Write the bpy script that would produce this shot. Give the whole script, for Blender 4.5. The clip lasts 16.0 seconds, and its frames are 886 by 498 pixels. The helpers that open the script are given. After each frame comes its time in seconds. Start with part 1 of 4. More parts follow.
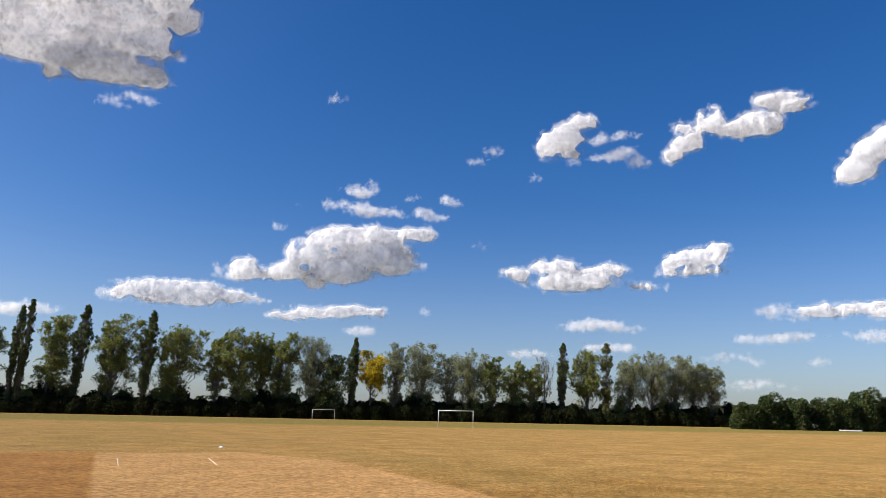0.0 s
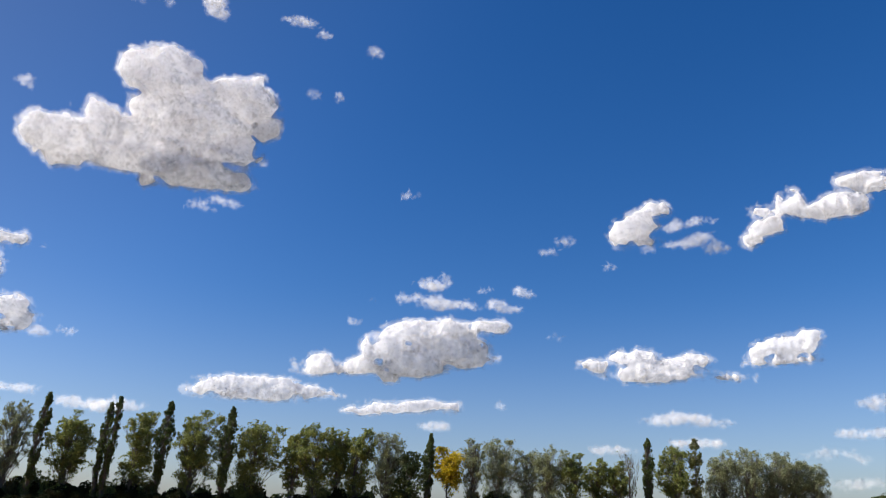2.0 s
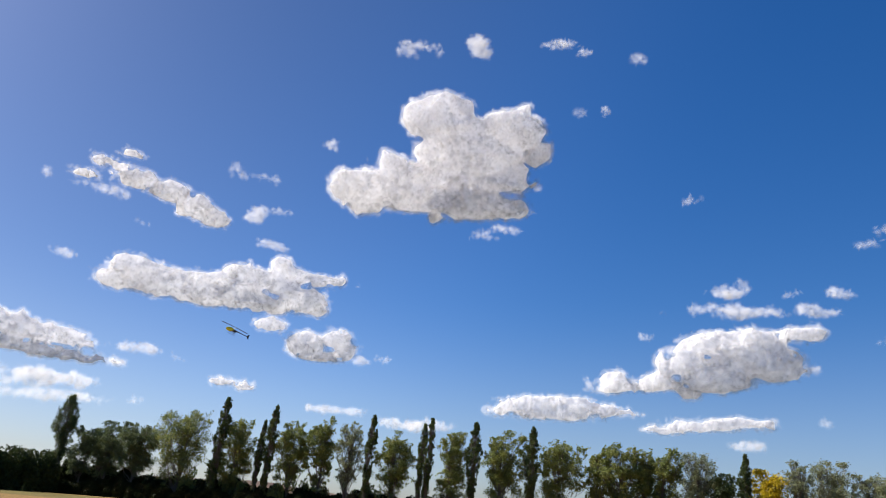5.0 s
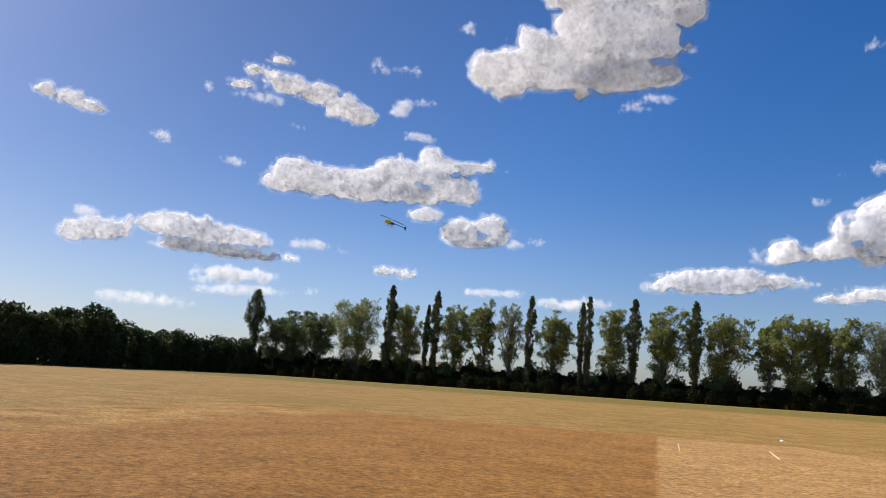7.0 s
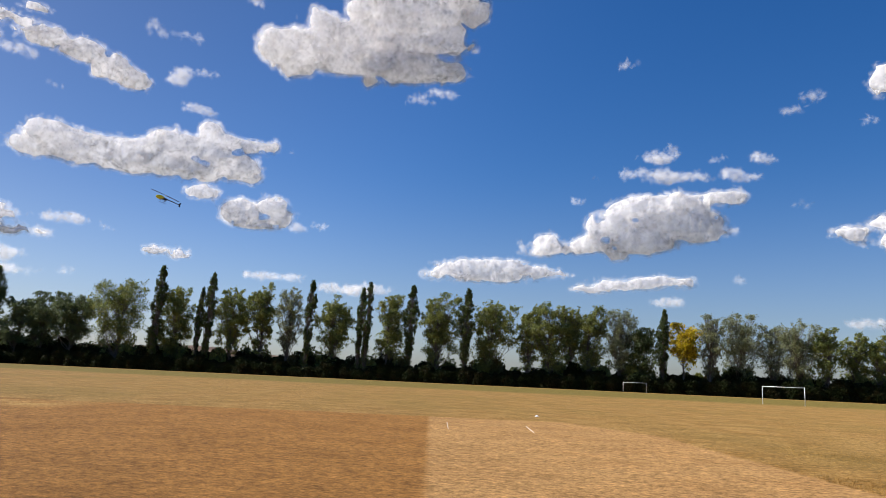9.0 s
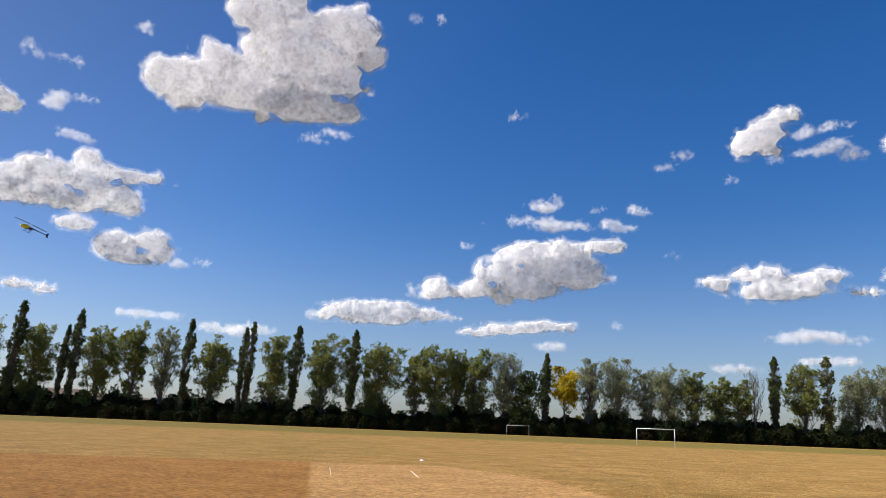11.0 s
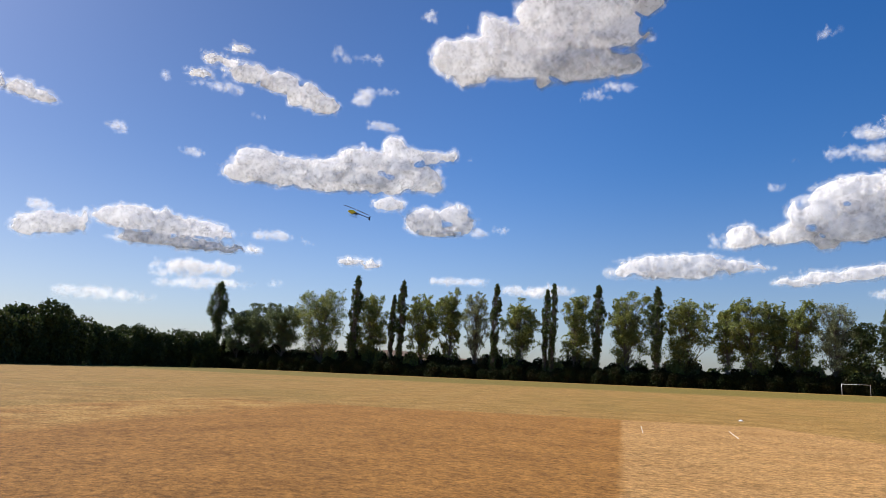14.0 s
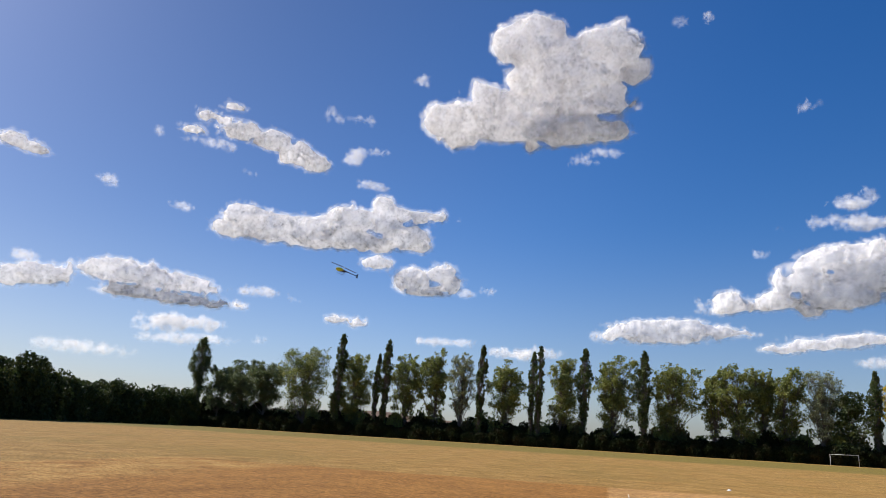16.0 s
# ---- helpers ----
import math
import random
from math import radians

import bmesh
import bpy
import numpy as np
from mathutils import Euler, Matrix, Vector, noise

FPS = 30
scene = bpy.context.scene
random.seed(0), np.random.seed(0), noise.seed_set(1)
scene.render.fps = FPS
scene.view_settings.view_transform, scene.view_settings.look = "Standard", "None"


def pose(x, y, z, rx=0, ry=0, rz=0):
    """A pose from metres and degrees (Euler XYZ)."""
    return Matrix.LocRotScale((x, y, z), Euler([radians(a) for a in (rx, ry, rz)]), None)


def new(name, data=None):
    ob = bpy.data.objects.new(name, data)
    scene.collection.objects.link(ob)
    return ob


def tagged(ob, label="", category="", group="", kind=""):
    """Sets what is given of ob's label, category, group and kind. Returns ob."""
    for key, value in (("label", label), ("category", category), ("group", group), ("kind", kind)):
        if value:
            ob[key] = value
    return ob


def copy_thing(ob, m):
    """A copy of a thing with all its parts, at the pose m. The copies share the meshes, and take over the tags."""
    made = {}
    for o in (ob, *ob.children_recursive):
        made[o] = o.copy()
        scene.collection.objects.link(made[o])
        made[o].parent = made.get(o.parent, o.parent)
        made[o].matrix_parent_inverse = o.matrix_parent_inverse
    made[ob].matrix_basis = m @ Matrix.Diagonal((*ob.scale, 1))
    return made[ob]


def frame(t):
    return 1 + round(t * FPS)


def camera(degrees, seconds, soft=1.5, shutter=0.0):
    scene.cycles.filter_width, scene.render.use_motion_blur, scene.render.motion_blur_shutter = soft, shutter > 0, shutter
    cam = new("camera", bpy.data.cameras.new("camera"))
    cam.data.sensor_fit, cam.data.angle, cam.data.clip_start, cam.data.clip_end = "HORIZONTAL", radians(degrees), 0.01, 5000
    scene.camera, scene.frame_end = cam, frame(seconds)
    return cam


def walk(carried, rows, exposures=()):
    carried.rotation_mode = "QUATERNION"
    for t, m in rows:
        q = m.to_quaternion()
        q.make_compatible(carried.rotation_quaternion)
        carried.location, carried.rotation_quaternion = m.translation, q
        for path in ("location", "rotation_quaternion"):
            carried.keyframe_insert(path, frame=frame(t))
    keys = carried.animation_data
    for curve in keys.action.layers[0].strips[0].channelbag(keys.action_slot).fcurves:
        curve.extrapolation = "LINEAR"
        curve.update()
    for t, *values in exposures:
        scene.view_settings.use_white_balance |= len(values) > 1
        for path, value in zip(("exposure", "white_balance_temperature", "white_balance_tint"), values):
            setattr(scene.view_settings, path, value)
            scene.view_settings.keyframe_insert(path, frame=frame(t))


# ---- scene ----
# ---- camera: a hand-held pan from one spot on the cricket square ----
cam = camera(64.3, 16.0, soft=0.6)
EYE = 1.55
# seconds, yaw, pitch, roll
ROWS = [
    (0, -0.33, 13.24, -1.25),
    (0.5, -0.34, 16.64, -1.89),
    (1, 0.52, 18.01, -1.69),
    (1.5, 2.19, 19.39, -1.82),
    (2, 5.69, 20.56, -1.70),
    (2.5, 8.11, 21.41, -1.58),
    (3, 10.26, 21.39, -1.75),
    (3.5, 12.76, 21.04, -2.54),
    (4, 17.09, 20.94, -2.85),
    (4.5, 22.47, 20.76, -3.48),
    (5, 28.85, 20.85, -4.22),
    (5.2, 31.45, 20.85, -4.55),
    (6.2, 40.90, 15.60, -4.10),
    (7.3, 41.16, 9.63, -3.56),
    (7.5, 40.07, 9.59, -3.50),
    (8, 36.72, 9.92, -3.11),
    (8.5, 30.88, 10.07, -2.55),
    (9, 24.01, 10.28, -2.50),
    (9.2, 20.81, 10.39, -2.49),
    (10.2, 12.60, 12.40, -2.30),
    (11.3, 17.49, 14.60, -2.15),
    (11.5, 19.68, 14.95, -2.17),
    (12, 25.27, 15.38, -2.69),
    (12.5, 33.12, 12.24, -2.65),
    (13, 34.46, 11.84, -1.50),
    (13.5, 34.92, 11.30, -1.19),
    (14, 38.97, 9.86, -2.20),
    (14.5, 38.98, 10.67, -3.30),
    (15, 38.06, 12.12, -2.92),
    (15.5, 37.72, 13.35, -2.90),
    (16, 37.73, 14.77, -3.19),
]
walk(cam, [(t, pose(0, 0, EYE, 90 + pitch, roll, yaw)) for t, yaw, pitch, roll in ROWS],
     [(0, 0.86), (3.5, 0.93), (5, 0.95), (7.5, 0.82), (9, 0.80), (11.5, 0.92), (12.5, 1.0), (14, 0.9), (16, 0.83)])

# ---- light ----
SUN_AZ, SUN_EL = 100.0, 40.0      # degrees to the left of the first view, above the horizon
world = bpy.data.worlds.new("sky")
scene.world = world
world.use_nodes = True
wn = world.node_tree
wn.nodes.clear()
sky = wn.nodes.new("ShaderNodeTexSky")
sky.sky_type = "NISHITA"
sky.sun_disc = False
sky.sun_elevation = radians(SUN_EL)
sky.sun_rotation = radians(-SUN_AZ)
sky.air_density, sky.dust_density, sky.ozone_density = 1.0, 0.9, 2.0
back = wn.nodes.new("ShaderNodeBackground")
back.inputs["Strength"].default_value = 0.063
wout = wn.nodes.new("ShaderNodeOutputWorld")
# the film's deep blue, paler and greyer in the haze of the horizon and towards the sun
sun_way = Vector((-math.sin(radians(SUN_AZ)) * math.cos(radians(SUN_EL)),
                  math.cos(radians(SUN_AZ)) * math.cos(radians(SUN_EL)), math.sin(radians(SUN_EL))))
ray = wn.nodes.new("ShaderNodeTexCoord").outputs["Generated"]


def eased(socket, lo, hi, at_lo, at_hi):
    n = wn.nodes.new("ShaderNodeMapRange")
    n.interpolation_type = "SMOOTHSTEP"
    for k, v in ((1, lo), (2, hi), (3, at_lo), (4, at_hi)):
        n.inputs[k].default_value = v
    wn.links.new(socket, n.inputs[0])
    return n.outputs[0]


way_up = wn.nodes.new("ShaderNodeSeparateXYZ")
wn.links.new(ray, way_up.inputs[0])
sunward = wn.nodes.new("ShaderNodeVectorMath")
sunward.operation = "DOT_PRODUCT"
sunward.inputs[1].default_value = sun_way
wn.links.new(ray, sunward.inputs[0])
both = wn.nodes.new("ShaderNodeMath")
both.operation = "MULTIPLY"
wn.links.new(eased(way_up.outputs[2], 0.0, 0.30, 1.06, 1.40), both.inputs[0])
wn.links.new(eased(sunward.outputs["Value"], 0.25, 0.85, 1.0, 0.91), both.inputs[1])
deep = wn.nodes.new("ShaderNodeHueSaturation")
wn.links.new(sky.outputs[0], deep.inputs["Color"])
wn.links.new(both.outputs[0], deep.inputs["Saturation"])
wn.links.new(eased(sunward.outputs["Value"], 0.40, 0.9, 1.05, 0.74), deep.inputs["Value"])
tint = wn.nodes.new("ShaderNodeVectorMath")
tint.operation = "MULTIPLY"
tint.inputs[1].default_value = (0.730, 0.788, 1.0)
wn.links.new(deep.outputs[0], tint.inputs[0])
wn.links.new(tint.outputs[0], back.inputs[0])
scene.cycles.transparent_max_bounces = 128
wn.links.new(back.outputs[0], wout.inputs[0])

sun = new("sun", bpy.data.lights.new("sun", "SUN"))
sun.data.energy, sun.data.angle, sun.data.color = 4.2, radians(0.53), (1.0, 0.95, 0.89)
sun.matrix_world = Matrix.Translation(sun_way * 100) @ sun_way.to_track_quat("Z", "Y").to_matrix().to_4x4()


# ---- helpers of this scene ----
def way(az, el=0.0):
    """A unit vector: degrees to the left of the first view, degrees above the horizon."""
    a, e = radians(az), radians(el)
    return Vector((-math.sin(a) * math.cos(e), math.cos(a) * math.cos(e), math.sin(e)))


def fast_mesh(name, verts, faces, material=None, smooth=False):
    """A mesh from arrays: verts (n, 3), faces (m, 3 or 4)."""
    verts, faces = np.asarray(verts, np.float32), np.asarray(faces, np.int32)
    k = faces.shape[1]
    me = bpy.data.meshes.new(name)
    me.vertices.add(len(verts))
    me.vertices.foreach_set("co", verts.ravel())
    me.loops.add(faces.size)
    me.loops.foreach_set("vertex_index", faces.ravel())
    me.polygons.add(len(faces))
    me.polygons.foreach_set("loop_start", np.arange(0, faces.size, k, dtype=np.int32))
    me.polygons.foreach_set("loop_total", np.full(len(faces), k, np.int32))
    me.polygons.foreach_set("use_smooth", np.full(len(faces), smooth))
    for m in (material if isinstance(material, (list, tuple)) else [material]):
        if m:
            me.materials.append(m)
    me.update(calc_edges=True)
    return me


def part(name, bm, material, parent, label=""):
    """One mesh object under a thing, from a bmesh or a mesh."""
    if isinstance(bm, bmesh.types.BMesh):
        me = bpy.data.meshes.new(name)
        bm.to_mesh(me)
        bm.free()
        if material:
            me.materials.append(material)
    else:
        me = bm
    ob = new(name, me)
    ob.parent = parent
    return tagged(ob, label)


def tube(bm, path, radii, sides=8):
    """A tapered tube along a list of points, closed at both ends."""
    rings = []
    for i, p in enumerate(path):
        p = Vector(p)
        d = (Vector(path[min(i + 1, len(path) - 1)]) - Vector(path[max(i - 1, 0)])).normalized()
        q = d.to_track_quat("Z", "Y")
        rings.append([bm.verts.new(p + q @ Vector((radii[i] * math.cos(2 * math.pi * s / sides),
                                                  radii[i] * math.sin(2 * math.pi * s / sides), 0))) for s in range(sides)])
    for a, b in zip(rings, rings[1:]):
        for s in range(sides):
            f = bm.faces.new((a[s], a[(s + 1) % sides], b[(s + 1) % sides], b[s]))
            f.smooth = True
    bm.faces.new(list(reversed(rings[0])))
    bm.faces.new(rings[-1])
    return bm


def tube_arrays(paths, sides=5):
    """Many tapered tubes in one go: each (points (n, 3), radii (n,))."""
    vs, fs, base = [], [], 0
    ang = np.arange(sides) * 2 * np.pi / sides
    for pts, rad in paths:
        pts, rad = np.asarray(pts, float), np.asarray(rad, float)
        d = np.gradient(pts, axis=0)
        d /= np.linalg.norm(d, axis=1)[:, None] + 1e-9
        u = np.cross(d, np.where(np.abs(d[:, 2:3]) < 0.9, (0, 0, 1.0), (1.0, 0, 0)))
        u /= np.linalg.norm(u, axis=1)[:, None] + 1e-9
        v = np.cross(d, u)
        ring = pts[:, None] + rad[:, None, None] * (np.cos(ang)[None, :, None] * u[:, None] + np.sin(ang)[None, :, None] * v[:, None])
        vs.append(ring.reshape(-1, 3))
        n = len(pts)
        i, s = np.meshgrid(np.arange(n - 1), np.arange(sides), indexing="ij")
        s2 = (s + 1) % sides
        fs.append(base + np.stack([i * sides + s, i * sides + s2, (i + 1) * sides + s2, (i + 1) * sides + s], -1).reshape(-1, 4))
        base += n * sides
    return np.concatenate(vs), np.concatenate(fs)


# ---- materials ----
def material(name):
    m = bpy.data.materials.new(name)
    m.use_nodes = True
    m.node_tree.nodes.clear()
    return m, m.node_tree


def node(nt, kind, inputs=None):
    n = nt.nodes.new(kind)
    for k, v in (inputs or {}).items():
        if isinstance(v, bpy.types.NodeSocket):
            nt.links.new(v, n.inputs[k])
        else:
            n.inputs[k].default_value = v
    return n


def math_node(nt, op, a, b=0.0, clamp=False):
    n = node(nt, "ShaderNodeMath", {0: a, 1: b})
    n.operation, n.use_clamp = op, clamp
    return n.outputs[0]


def noise_node(nt, vec, scale, detail=4.0, rough=0.55):
    return node(nt, "ShaderNodeTexNoise", {"Vector": vec, "Scale": scale, "Detail": detail, "Roughness": rough}).outputs[0]


def ramp01(nt, x, lo, hi, to0=0.0, to1=1.0):
    n = node(nt, "ShaderNodeMapRange", {0: x, 1: lo, 2: hi, 3: to0, 4: to1})
    n.interpolation_type = "SMOOTHSTEP"
    return n.outputs[0]


def blend(nt, f, a, b):
    n = nt.nodes.new("ShaderNodeMix")
    n.data_type = "RGBA"
    for sock, v in ((n.inputs[0], f), (n.inputs[6], a), (n.inputs[7], b)):
        if isinstance(v, bpy.types.NodeSocket):
            nt.links.new(v, sock)
        else:
            sock.default_value = v if not isinstance(v, tuple) or len(v) == 4 else (*v, 1.0)
    return n.outputs[2]


def tinted(nt, col, f):
    """A colour times a grey factor."""
    n = nt.nodes.new("ShaderNodeVectorMath")
    n.operation = "SCALE"
    nt.links.new(col, n.inputs[0])
    nt.links.new(f, n.inputs["Scale"])
    return n.outputs[0]


def finish(nt, shader):
    out = nt.nodes.new("ShaderNodeOutputMaterial")
    nt.links.new(shader, out.inputs[0])


AXIS = 25.0                       # the pitch runs along this bearing
AX, AY = -math.sin(radians(AXIS)), math.cos(radians(AXIS))
ROW_AZ, ROW_D = 12.0, 172.0       # the row of trees: bearing of its normal, and its distance


def turf_colour(nt):
    """Parched mown turf: outfield, worn strips of the square, greener margin."""
    pos = nt.nodes.new("ShaderNodeNewGeometry").outputs["Position"]
    def along(x, y):
        n = node(nt, "ShaderNodeVectorMath", {0: pos, 1: (x, y, 0)})
        n.operation = "DOT_PRODUCT"
        return n.outputs["Value"]
    wob = math_node(nt, "MULTIPLY", math_node(nt, "SUBTRACT", noise_node(nt, pos, 1.6, 5, 0.7), 0.5), 0.9)
    wob2 = math_node(nt, "MULTIPLY", math_node(nt, "SUBTRACT", noise_node(nt, pos, 0.25, 3), 0.5), 6.0)
    a = math_node(nt, "ADD", along(AX, AY), math_node(nt, "MULTIPLY", wob, 0.5))
    b = math_node(nt, "ADD", along(AY, -AX), math_node(nt, "MULTIPLY", wob, 0.22))
    b2 = math_node(nt, "ADD", b, math_node(nt, "MULTIPLY", wob2, 0.3))
    n_big = noise_node(nt, pos, 0.07, 3)
    n_mid = noise_node(nt, pos, 0.55, 4, 0.6)
    n_fine = noise_node(nt, pos, 7.0, 5, 0.75)
    # outfield: straw with greener and browner drifts
    out = blend(nt, ramp01(nt, n_mid, 0.35, 0.68), OUT_STRAW, OUT_BROWN)
    out = blend(nt, ramp01(nt, n_big, 0.45, 0.7, 0, 0.55), out, OUT_GREEN)
    # mowing passes, faint
    lanes = node(nt, "ShaderNodeMath", {0: math_node(nt, "MULTIPLY", along(math.sin(radians(62)), math.cos(radians(62))), 1.3)})
    lanes.operation = "SINE"
    out = blend(nt, ramp01(nt, lanes.outputs[0], -0.6, 0.9, 0.0, 0.18), out, OUT_GREEN)
    # greener margin before the trees
    rx, ry = -math.sin(radians(ROW_AZ)), math.cos(radians(ROW_AZ))
    edge = math_node(nt, "ADD", along(rx, ry), wob2)
    out = blend(nt, math_node(nt, "MULTIPLY", ramp01(nt, edge, 84, 98, 0, 0.9), ramp01(nt, along(rx, ry), 158, 148)), out, MARGIN)
    # the square
    fore = ramp01(nt, a, 28.6, 28.2)
    tan = blend(nt, ramp01(nt, n_mid, 0.3, 0.75), STRIP_TAN, STRIP_TAN2)
    rust = blend(nt, ramp01(nt, n_mid, 0.35, 0.7), STRIP_RUST, STRIP_RUST2)
    old = blend(nt, ramp01(nt, n_mid, 0.35, 0.7), STRIP_OLD, STRIP_RUST2)
    square = blend(nt, ramp01(nt, b2, -11.8, -13.8), rust, old)
    square = blend(nt, ramp01(nt, b, -0.1, 0.1), square, tan)
    corner = math_node(nt, "SUBTRACT", 7.3, math_node(nt, "MULTIPLY", ramp01(nt, a, 22.0, 29.5), 2.2))
    inside = math_node(nt, "MULTIPLY", fore, ramp01(nt, math_node(nt, "SUBTRACT", corner, b), -0.15, 0.25))
    inside = math_node(nt, "MULTIPLY", inside, ramp01(nt, b, -18.6, -17.8))
    inside = math_node(nt, "MULTIPLY", inside, ramp01(nt, n_fine, 0.2, 0.5, 0.84, 1.0))
    col = blend(nt, inside, out, square)
    # farmland beyond the trees
    col = blend(nt, ramp01(nt, along(rx, ry), 190, 215), col, FARLAND)
    grain = math_node(nt, "MULTIPLY", ramp01(nt, n_fine, 0.32, 0.68, 0.58, 1.42), ramp01(nt, noise_node(nt, pos, 2.6, 5, 0.75), 0.3, 0.7, 0.8, 1.18))
    grain = math_node(nt, "MULTIPLY", grain, ramp01(nt, noise_node(nt, pos, 26.0, 3, 0.7), 0.3, 0.7, 0.74, 1.26))
    grain = math_node(nt, "MULTIPLY", grain, ramp01(nt, noise_node(nt, pos, 0.7, 3, 0.65), 0.3, 0.7, 0.9, 1.1))
    return tinted(nt, col, grain), pos


OUT_STRAW, OUT_BROWN, OUT_GREEN, MARGIN, FARLAND = (0.350, 0.207, 0.064), (0.270, 0.149, 0.041), (0.228, 0.150, 0.040), (0.172, 0.134, 0.031), (0.14, 0.14, 0.117)
STRIP_TAN, STRIP_TAN2 = (0.430, 0.244, 0.090), (0.385, 0.208, 0.073)
STRIP_RUST, STRIP_RUST2, STRIP_OLD = (0.315, 0.151, 0.040), (0.265, 0.125, 0.032), (0.412, 0.238, 0.072)

turf, nt = material("parched turf")
col, pos = turf_colour(nt)
bump = node(nt, "ShaderNodeBump", {"Height": noise_node(nt, pos, 28.0, 6, 0.8), "Strength": 0.8, "Distance": 0.03})
bsdf = node(nt, "ShaderNodeBsdfPrincipled", {"Base Color": col, "Roughness": 0.95, "Normal": bump.outputs[0]})
bsdf.inputs["Specular IOR Level"].default_value = 0.1
bsdf.inputs["Diffuse Roughness"].default_value = 0.28
finish(nt, bsdf.outputs[0])

blade, nt = material("dry grass blades")
col, pos = turf_colour(nt)
rnd = nt.nodes.new("ShaderNodeNewGeometry").outputs["Random Per Island"]
col = tinted(nt, col, ramp01(nt, rnd, 0, 1, 1.1, 1.7))
d1 = node(nt, "ShaderNodeBsdfDiffuse", {"Color": col})
d2 = node(nt, "ShaderNodeBsdfTranslucent", {"Color": col})
mx = node(nt, "ShaderNodeMixShader", {0: 0.5, 1: d1.outputs[0], 2: d2.outputs[0]})
finish(nt, mx.outputs[0])


def leaf_material(name, c1, c2, c3, through_light=0.35, shine=0.25):
    """Foliage: colours varied leaf by leaf and in drifts, with light passing through."""
    m, nt = material(name)
    geo = nt.nodes.new("ShaderNodeNewGeometry")
    rnd = geo.outputs["Random Per Island"]
    drift = noise_node(nt, geo.outputs["Position"], 0.45, 2)
    col = blend(nt, rnd, c1, c2)
    col = blend(nt, ramp01(nt, drift, 0.45, 0.68), col, c3)
    d1 = node(nt, "ShaderNodeBsdfPrincipled", {"Base Color": col, "Roughness": 0.55})
    d1.inputs["Specular IOR Level"].default_value = shine
    d2 = node(nt, "ShaderNodeBsdfTranslucent", {"Color": tinted(nt, col, ramp01(nt, rnd, 0, 1, 1.1, 1.5))})
    mx = node(nt, "ShaderNodeMixShader", {0: through_light, 1: d1.outputs[0], 2: d2.outputs[0]})
    finish(nt, mx.outputs[0])
    return m


LEAF = {
    "open": leaf_material("poplar leaves", (0.082, 0.105, 0.029), (0.250, 0.280, 0.078), (0.215, 0.215, 0.052)),
    "column": leaf_material("lombardy poplar leaves", (0.036, 0.052, 0.017), (0.105, 0.138, 0.041), (0.090, 0.110, 0.030), 0.3),
    "column_brown": leaf_material("browning poplar leaves", (0.090, 0.105, 0.034), (0.160, 0.165, 0.052), (0.140, 0.125, 0.040), 0.3),
    "aspen": leaf_material("white poplar leaves", (0.120, 0.138, 0.066), (0.310, 0.330, 0.175), (0.205, 0.210, 0.085), 0.35, 0.4),
    "dark": leaf_material("dark broad leaves", (0.037, 0.057, 0.018), (0.057, 0.078, 0.023), (0.068, 0.083, 0.023), 0.25),
    "round": leaf_material("willow leaves", (0.050, 0.069, 0.029), (0.142, 0.178, 0.074), (0.120, 0.142, 0.050), 0.3),
    "yellow": leaf_material("yellow autumn leaves", (0.285, 0.204, 0.008), (0.661, 0.509, 0.024), (0.321, 0.254, 0.014), 0.4),
    # dark leaves, taken near black: the hedge's shade is put into their colour
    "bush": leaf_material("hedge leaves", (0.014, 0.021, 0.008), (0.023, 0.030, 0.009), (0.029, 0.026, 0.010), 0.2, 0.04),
    "wood": leaf_material("thicket leaves", (0.024, 0.038, 0.012), (0.038, 0.056, 0.015), (0.052, 0.060, 0.015), 0.25, 0.15),
    "brown": leaf_material("browning shrub leaves", (0.090, 0.072, 0.026), (0.150, 0.120, 0.040), (0.085, 0.090, 0.028), 0.3, 0.15),
    "hedge": leaf_material("trimmed hedge leaves", (0.030, 0.046, 0.016), (0.080, 0.108, 0.034), (0.080, 0.088, 0.028), 0.25, 0.15),
}

bark, nt = material("grey brown bark")
pos = nt.nodes.new("ShaderNodeNewGeometry").outputs["Position"]
st = node(nt, "ShaderNodeVectorMath", {0: pos, 1: (6, 6, 1.2)})
st.operation = "MULTIPLY"
n1 = noise_node(nt, st.outputs[0], 1.0, 6, 0.7)
col = blend(nt, ramp01(nt, n1, 0.3, 0.7), (0.07, 0.055, 0.04), (0.17, 0.145, 0.115))
bump = node(nt, "ShaderNodeBump", {"Height": n1, "Strength": 0.7, "Distance": 0.05})
finish(nt, node(nt, "ShaderNodeBsdfPrincipled", {"Base Color": col, "Roughness": 0.9, "Normal": bump.outputs[0]}).outputs[0])


def plain(name, c1, c2, rough=0.5, metal=0.0, scale=8.0):
    """A painted or moulded surface with faint soiling."""
    m, nt = material(name)
    tc = nt.nodes.new("ShaderNodeTexCoord").outputs["Object"]
    n1 = noise_node(nt, tc, scale, 6, 0.65)
    col = blend(nt, ramp01(nt, n1, 0.35, 0.75), c1, c2)
    b = node(nt, "ShaderNodeBsdfPrincipled", {"Base Color": col, "Roughness": ramp01(nt, n1, 0.3, 0.7, rough * 0.8, min(1, rough * 1.2)), "Metallic": metal})
    finish(nt, b.outputs[0])
    return m


